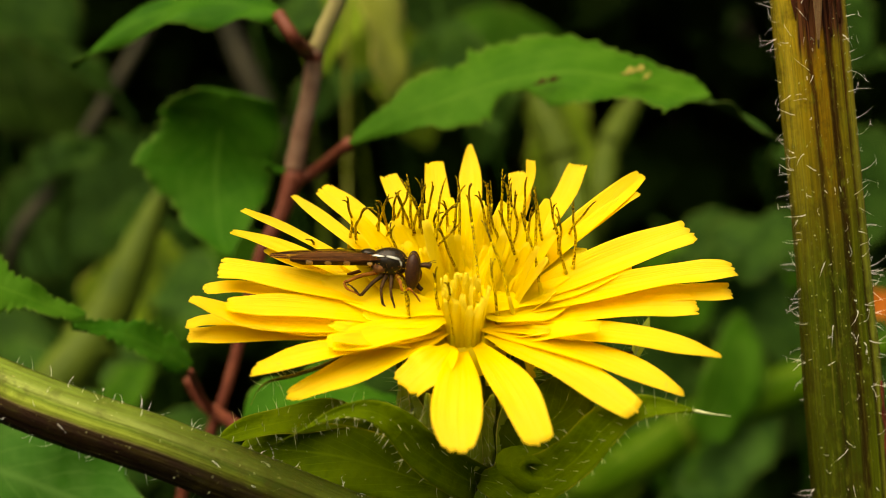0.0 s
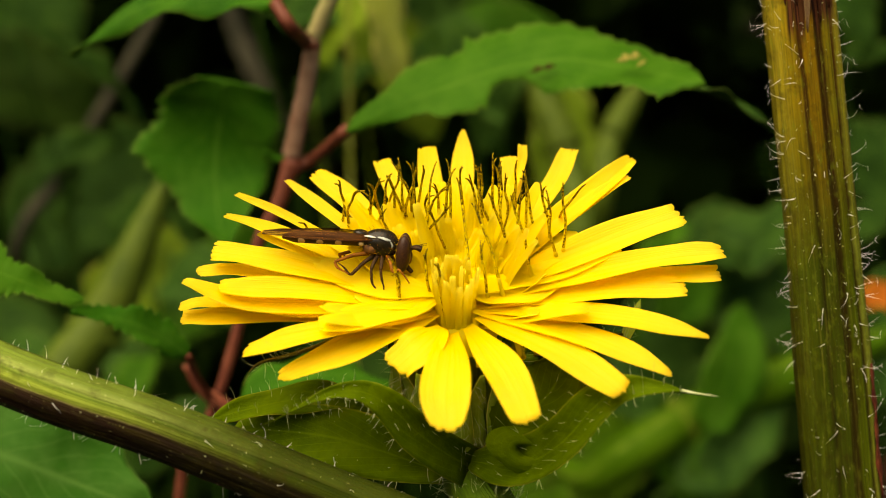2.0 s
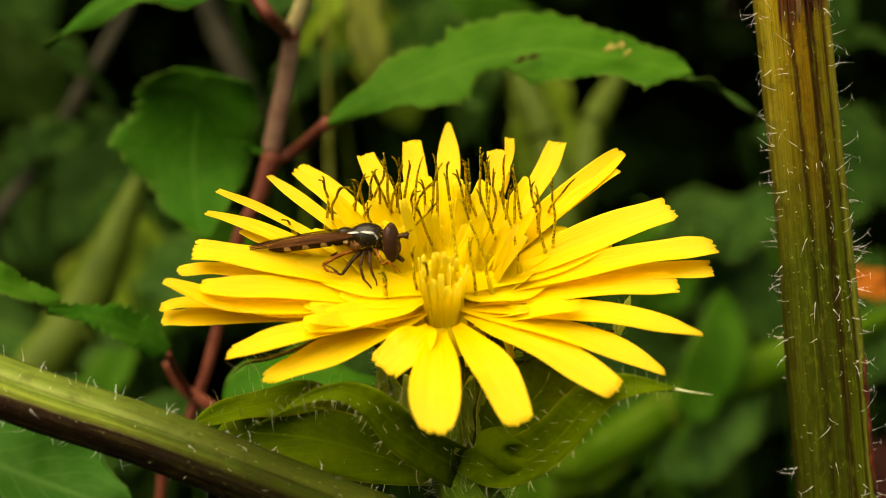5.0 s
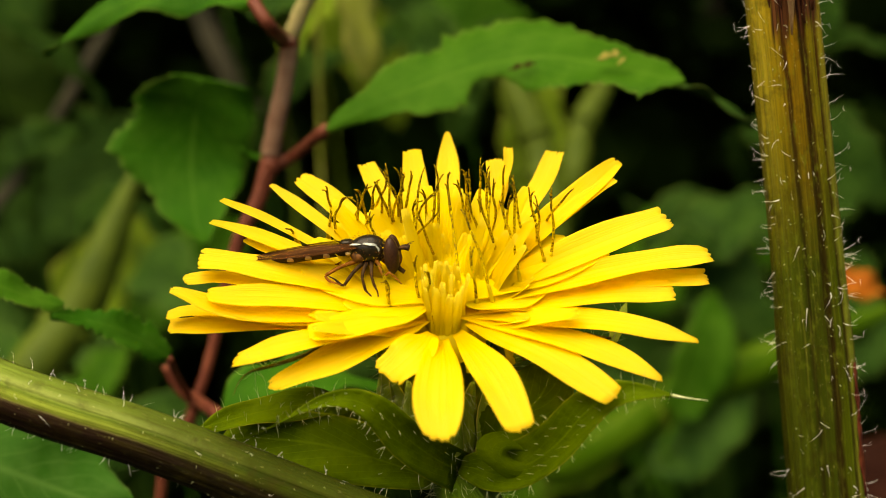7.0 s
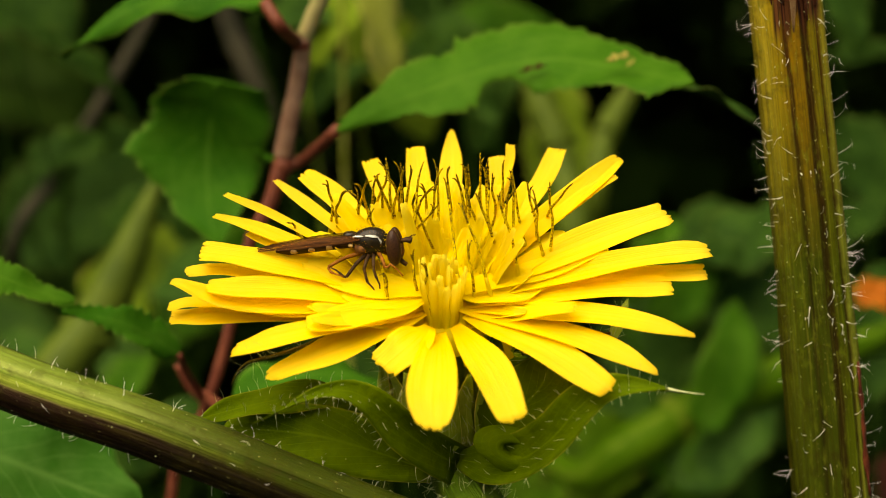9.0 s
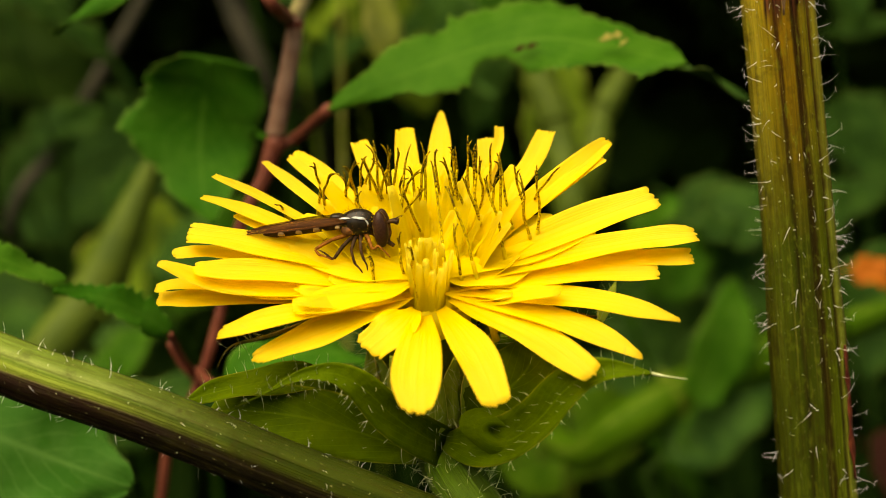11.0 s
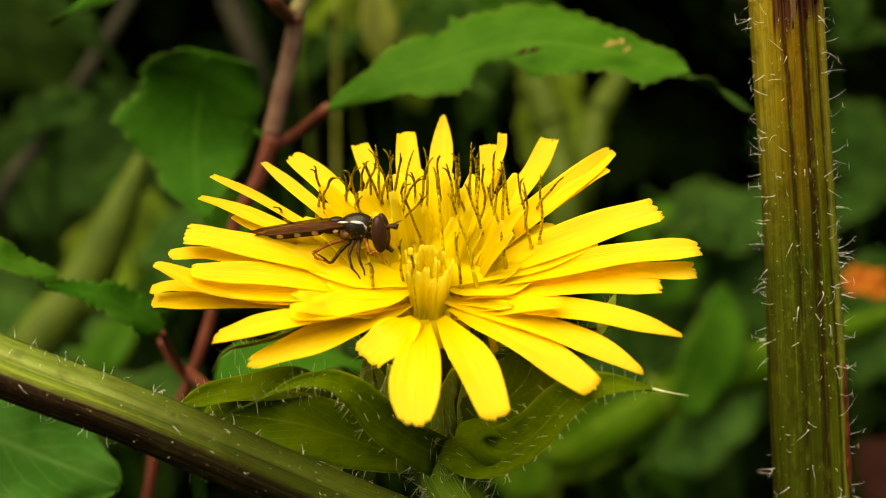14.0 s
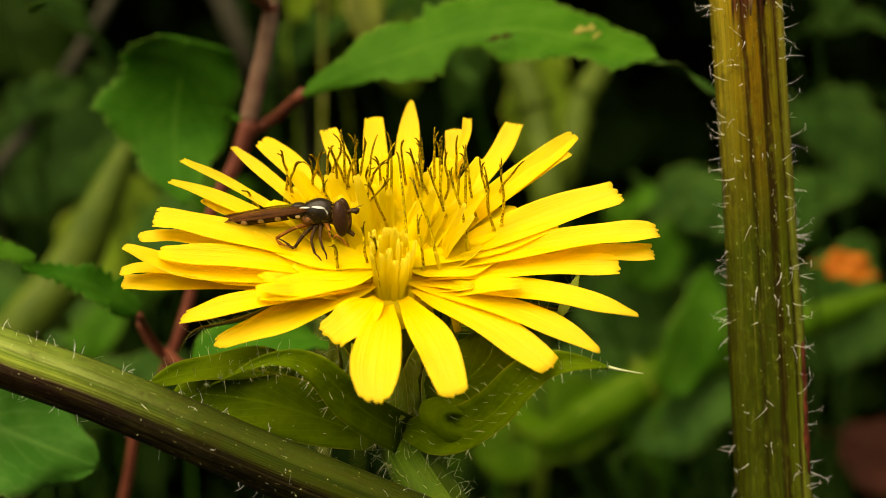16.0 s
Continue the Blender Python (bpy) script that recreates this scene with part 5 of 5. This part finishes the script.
thorax = fly_part("thorax", ball((0, 0, 0), 1.08, 0.78, 0.8, 16, 22, lambda p: Vector((p.x, p.y, p.z * (1 + 0.12 * p.x)))), BLACK)
for s in (-1, 1):
    # broken highlights along the shoulder, laid on as pale strips
    for a, b, c, wd in (((-0.9, 0.5, 0.36), (-0.55, 0.68, 0.42), (-0.2, 0.76, 0.42), 0.055), ((-0.12, 0.74, 0.46), (0.3, 0.74, 0.42), (0.62, 0.64, 0.34), 0.08), ((0.6, 0.66, 0.3), (0.72, 0.64, 0.12), (0.7, 0.62, -0.02), 0.05)):
        fly_part("side_stripe", blade([(p[0], s * p[1], p[2]) for p in (a, b, c)], lambda v: wd * math.sin(math.pi * (0.1 + 0.8 * v)), (0, s * 0.8, 0.6), 0, 10, 4, 0.05, wave=0.02, seed=4), PALE, thorax, "pale grey painted highlight")
    fly_part("flank", ball((-0.4, s * 0.4, -0.28), 0.45, 0.38, 0.34, 10, 12), FLANK, thorax, "brown dusted flank")
fly_part("scutellum", ball((-1.1, 0, 0.4), 0.42, 0.45, 0.2), BLACK, label="glossy black scutellum")
head = fly_part("head", ball((1.3, 0, -0.24), 0.36, 0.72, 0.9, 14, 18, lambda p: Vector((p.x - 0.12 * p.z, p.y, p.z))), BLACK)
for s in (-1, 1):
    fly_part("eye", ball((1.36, s * 0.36, -0.3), 0.42, 0.46, 1.02, 16, 22, lambda p: Vector((p.x - 0.12 * p.z, p.y, p.z))), EYE, head, "large red-brown eye")
    fly_part("antenna", joined([tube([(1.7, s * 0.1, 0.0), (2.0, s * 0.13, 0.08), (2.3, s * 0.16, 0.02)], lambda v: 0.09 + 0.06 * v, 8, 8), tube([(2.0, s * 0.14, 0.1), (2.3, s * 0.18, 0.28), (2.55, s * 0.22, 0.34)], lambda v: 0.025 - 0.015 * v, 6, 5)]), LEG_DARK, head)
fly_part("face", ball((1.62, 0, -0.52), 0.26, 0.34, 0.45), FLANK, head)
fly_part("proboscis", tube([(1.55, 0, -0.95), (1.75, 0, -1.15), (1.98, 0, -1.32)], lambda v: 0.15 - 0.04 * v, 8, 8), LEG_DARK, head, "dark brown proboscis")
abdomen = fly_part("abdomen", tube([(-0.75, 0, 0.0), (-1.6, 0, -0.06), (-3.0, 0, -0.2), (-4.4, 0, -0.36), (-5.3, 0, -0.46)], lambda v: 0.28 + 0.05 * math.sin(math.pi * v) - 0.24 * max(0, v - 0.8) * 4 * 0.8, 24, 18, flat=1.6), BODY)
for x, z in ((-2.2, -0.27), (-3.2, -0.38), (-4.2, -0.48)):
    for s in (-1, 1):
        fly_part("abdomen_spot", ball((x, s * 0.39, z + 0.05), 0.2, 0.15, 0.13, 10, 12, lambda p: Vector([math.copysign(abs(c) ** 0.55, c) for c in p])), SPOT, abdomen, "tan spot")
for s in (-1, 1):
    wpts = [(-0.4, s * 0.56, 0.3), (-1.6, s * 0.74, 0.2), (-3.5, s * 0.62, 0.02), (-5.1, s * 0.4, -0.2), (-6.4, s * 0.25, -0.38)]
    fly_part("wing", blade(wpts, lambda v: 0.4 * (0.25 + 0.78 * math.sin(math.pi * min(0.985, 0.08 + 0.9 * v)) ** 0.8), (0, s * 0.5, 0.87), 0.1, 26, 10, 0.012, wave=0.02, seed=s + 5), WING, label="folded smoky brown wing")
    fly_part("haltere", ball((-0.95, s * 0.72, -0.08), 0.15, 0.1, 0.1, 8, 10), SPOT, label="pale yellow haltere")
    for leg in (((0.55, -0.6), (0.95, -1.22), (1.3, -1.05), (1.95, -1.7), LEG), ((0.25, -0.65), (0.32, -1.25), (0.5, -1.85), (0.65, -2.4), LEG_DARK), ((0.0, -0.65), (-0.2, -1.3), (-0.02, -2.05), (0.4, -2.6), LEG_DARK),
                ((-0.2, -0.65), (-1.2, -1.75), (-1.55, -1.5), (-2.0, -1.2), LEG_DARK), ((-0.5, -0.55), (-2.2, -1.2), (-1.9, -1.52), (-1.35, -1.72), LEG)):
        hip, knee, ankle, toe = (Vector((p[0], s * y, p[1])) for p, y in zip(leg[:4], (0.4, 1.0, 1.1, 1.15)))
        fly_part("leg", joined([tube([hip, hip.lerp(knee, 0.5) + Vector((0, 0, 0.1)), knee], lambda v: 0.13 - 0.04 * v, 8, 7),
                                tube([knee, knee.lerp(ankle, 0.5) + Vector((0, 0, -0.08)), ankle], lambda v: 0.075, 6, 7),
                                tube([ankle, ankle.lerp(toe, 0.5) + Vector((0.05, 0, 0)), toe], lambda v: 0.055 - 0.02 * v, 6, 6)]), leg[4])
fuzz = random.Random(2)
hs = []
for _ in range(240):
    a, b = fuzz.uniform(0.3, 2.8), fuzz.uniform(0, 6.28)
    n = Vector((math.cos(a), math.sin(a) * math.cos(b), math.sin(a) * math.sin(b)))
    hs.append(hair(Vector((n.x * 1.03, n.y * 0.79, n.z * 0.81)), n, fuzz.uniform(0.12, 0.3), 0.008, fuzz.uniform(-0.4, 0.4), fuzz))
v, f, u = joined(hs)
part("fuzz", v, f, LEG, thorax, kind="stuff")
# pollen caught on its side and head
POLLEN = plain_material("yellow pollen", (0.5, 0.33, 0.01), (0.8, 0.58, 0.03), 6000, 0.8, 0.2, spec=0.05)
dust = []
for _ in range(110):
    if fuzz.random() < 0.6:
        a, b = fuzz.uniform(0.4, 2.7), fuzz.uniform(2.6, 6.9)
        p = Vector((math.cos(a) * 1.08, math.sin(a) * math.cos(b) * 0.8, math.sin(a) * math.sin(b) * 0.8))
    else:
        a = fuzz.uniform(0, 6.28)
        p = Vector((1.0 + fuzz.uniform(-0.05, 0.1) - 0.12 * math.sin(a), fuzz.choice((-1, 1)) * 0.62 * abs(math.cos(a)), -0.26 + 0.85 * math.sin(a)))
    d = fuzz.uniform(0.012, 0.026)
    dust.append(ball(p, d, d, d, 4, 5))
v, f, u = joined(dust)
part("pollen", v, f, POLLEN, thorax, "yellow pollen grains", kind="stuff")


# ---- motion ----
FLY = [
    (0.0, -2.94, -1.30, -0.70, 11.0, 6.8, 0.0),
    (0.5, -2.86, -1.30, -0.71, 11.0, 6.9, 0.0),
    (1.0, -2.88, -1.30, -0.69, 11.0, 6.7, 0.0),
    (1.5, -2.97, -1.30, -0.74, 11.0, 6.8, 0.0),
    (2.0, -2.94, -1.30, -0.62, 11.0, 9.1, 0.0),
    (2.5, -2.73, -1.30, -0.23, 11.0, 2.2, -8.0),
    (3.0, -2.94, -1.30, -0.23, 11.0, -0.7, -8.0),
    (3.5, -3.01, -1.30, -0.37, 11.0, 0.6, -8.0),
    (4.0, -3.00, -1.30, -0.38, 11.0, -1.6, -8.0),
    (6.5, -2.81, -1.30, -0.61, 11.0, 0.2, -8.0),
    (7.0, -2.98, -1.30, -0.60, 11.0, -0.7, -8.0),
    (7.5, -2.92, -1.30, -0.59, 11.0, 0.3, -8.0),
    (8.0, -2.99, -1.30, -0.59, 11.0, -0.8, -8.0),
    (8.5, -2.82, -1.30, -0.63, 11.0, -0.2, -8.0),
    (9.0, -2.80, -1.30, -0.54, 11.0, -0.5, -8.0),
    (11.5, -2.79, -1.30, -0.48, 11.0, -2.0, -8.0),
    (12.0, -2.88, -1.30, -0.56, 11.0, -2.5, -8.0),
    (12.5, -2.86, -1.30, -0.51, 11.0, -2.0, -8.0),
    (13.0, -2.83, -1.30, -0.46, 11.0, -1.8, -8.0),
    (13.5, -2.96, -1.30, -0.51, 11.0, -1.1, -8.0),
    (14.0, -2.85, -1.30, -0.42, 11.0, -1.6, -12.0),
    (14.5, -2.98, -1.30, -0.47, 11.0, -2.1, -12.0),
    (15.0, -3.16, -1.30, -0.39, 11.0, -2.9, -12.0),
    (15.5, -3.06, -1.30, -0.59, 11.0, -2.0, -12.0),
    (16.0, -3.04, -1.30, -0.55, 11.0, -2.6, -12.0),
]


def motions():
    walk(fly, [(t, pose(x * MM, y * MM, z * MM, rx, ry, rz)) for t, x, y, z, rx, ry, rz in FLY])


motions()
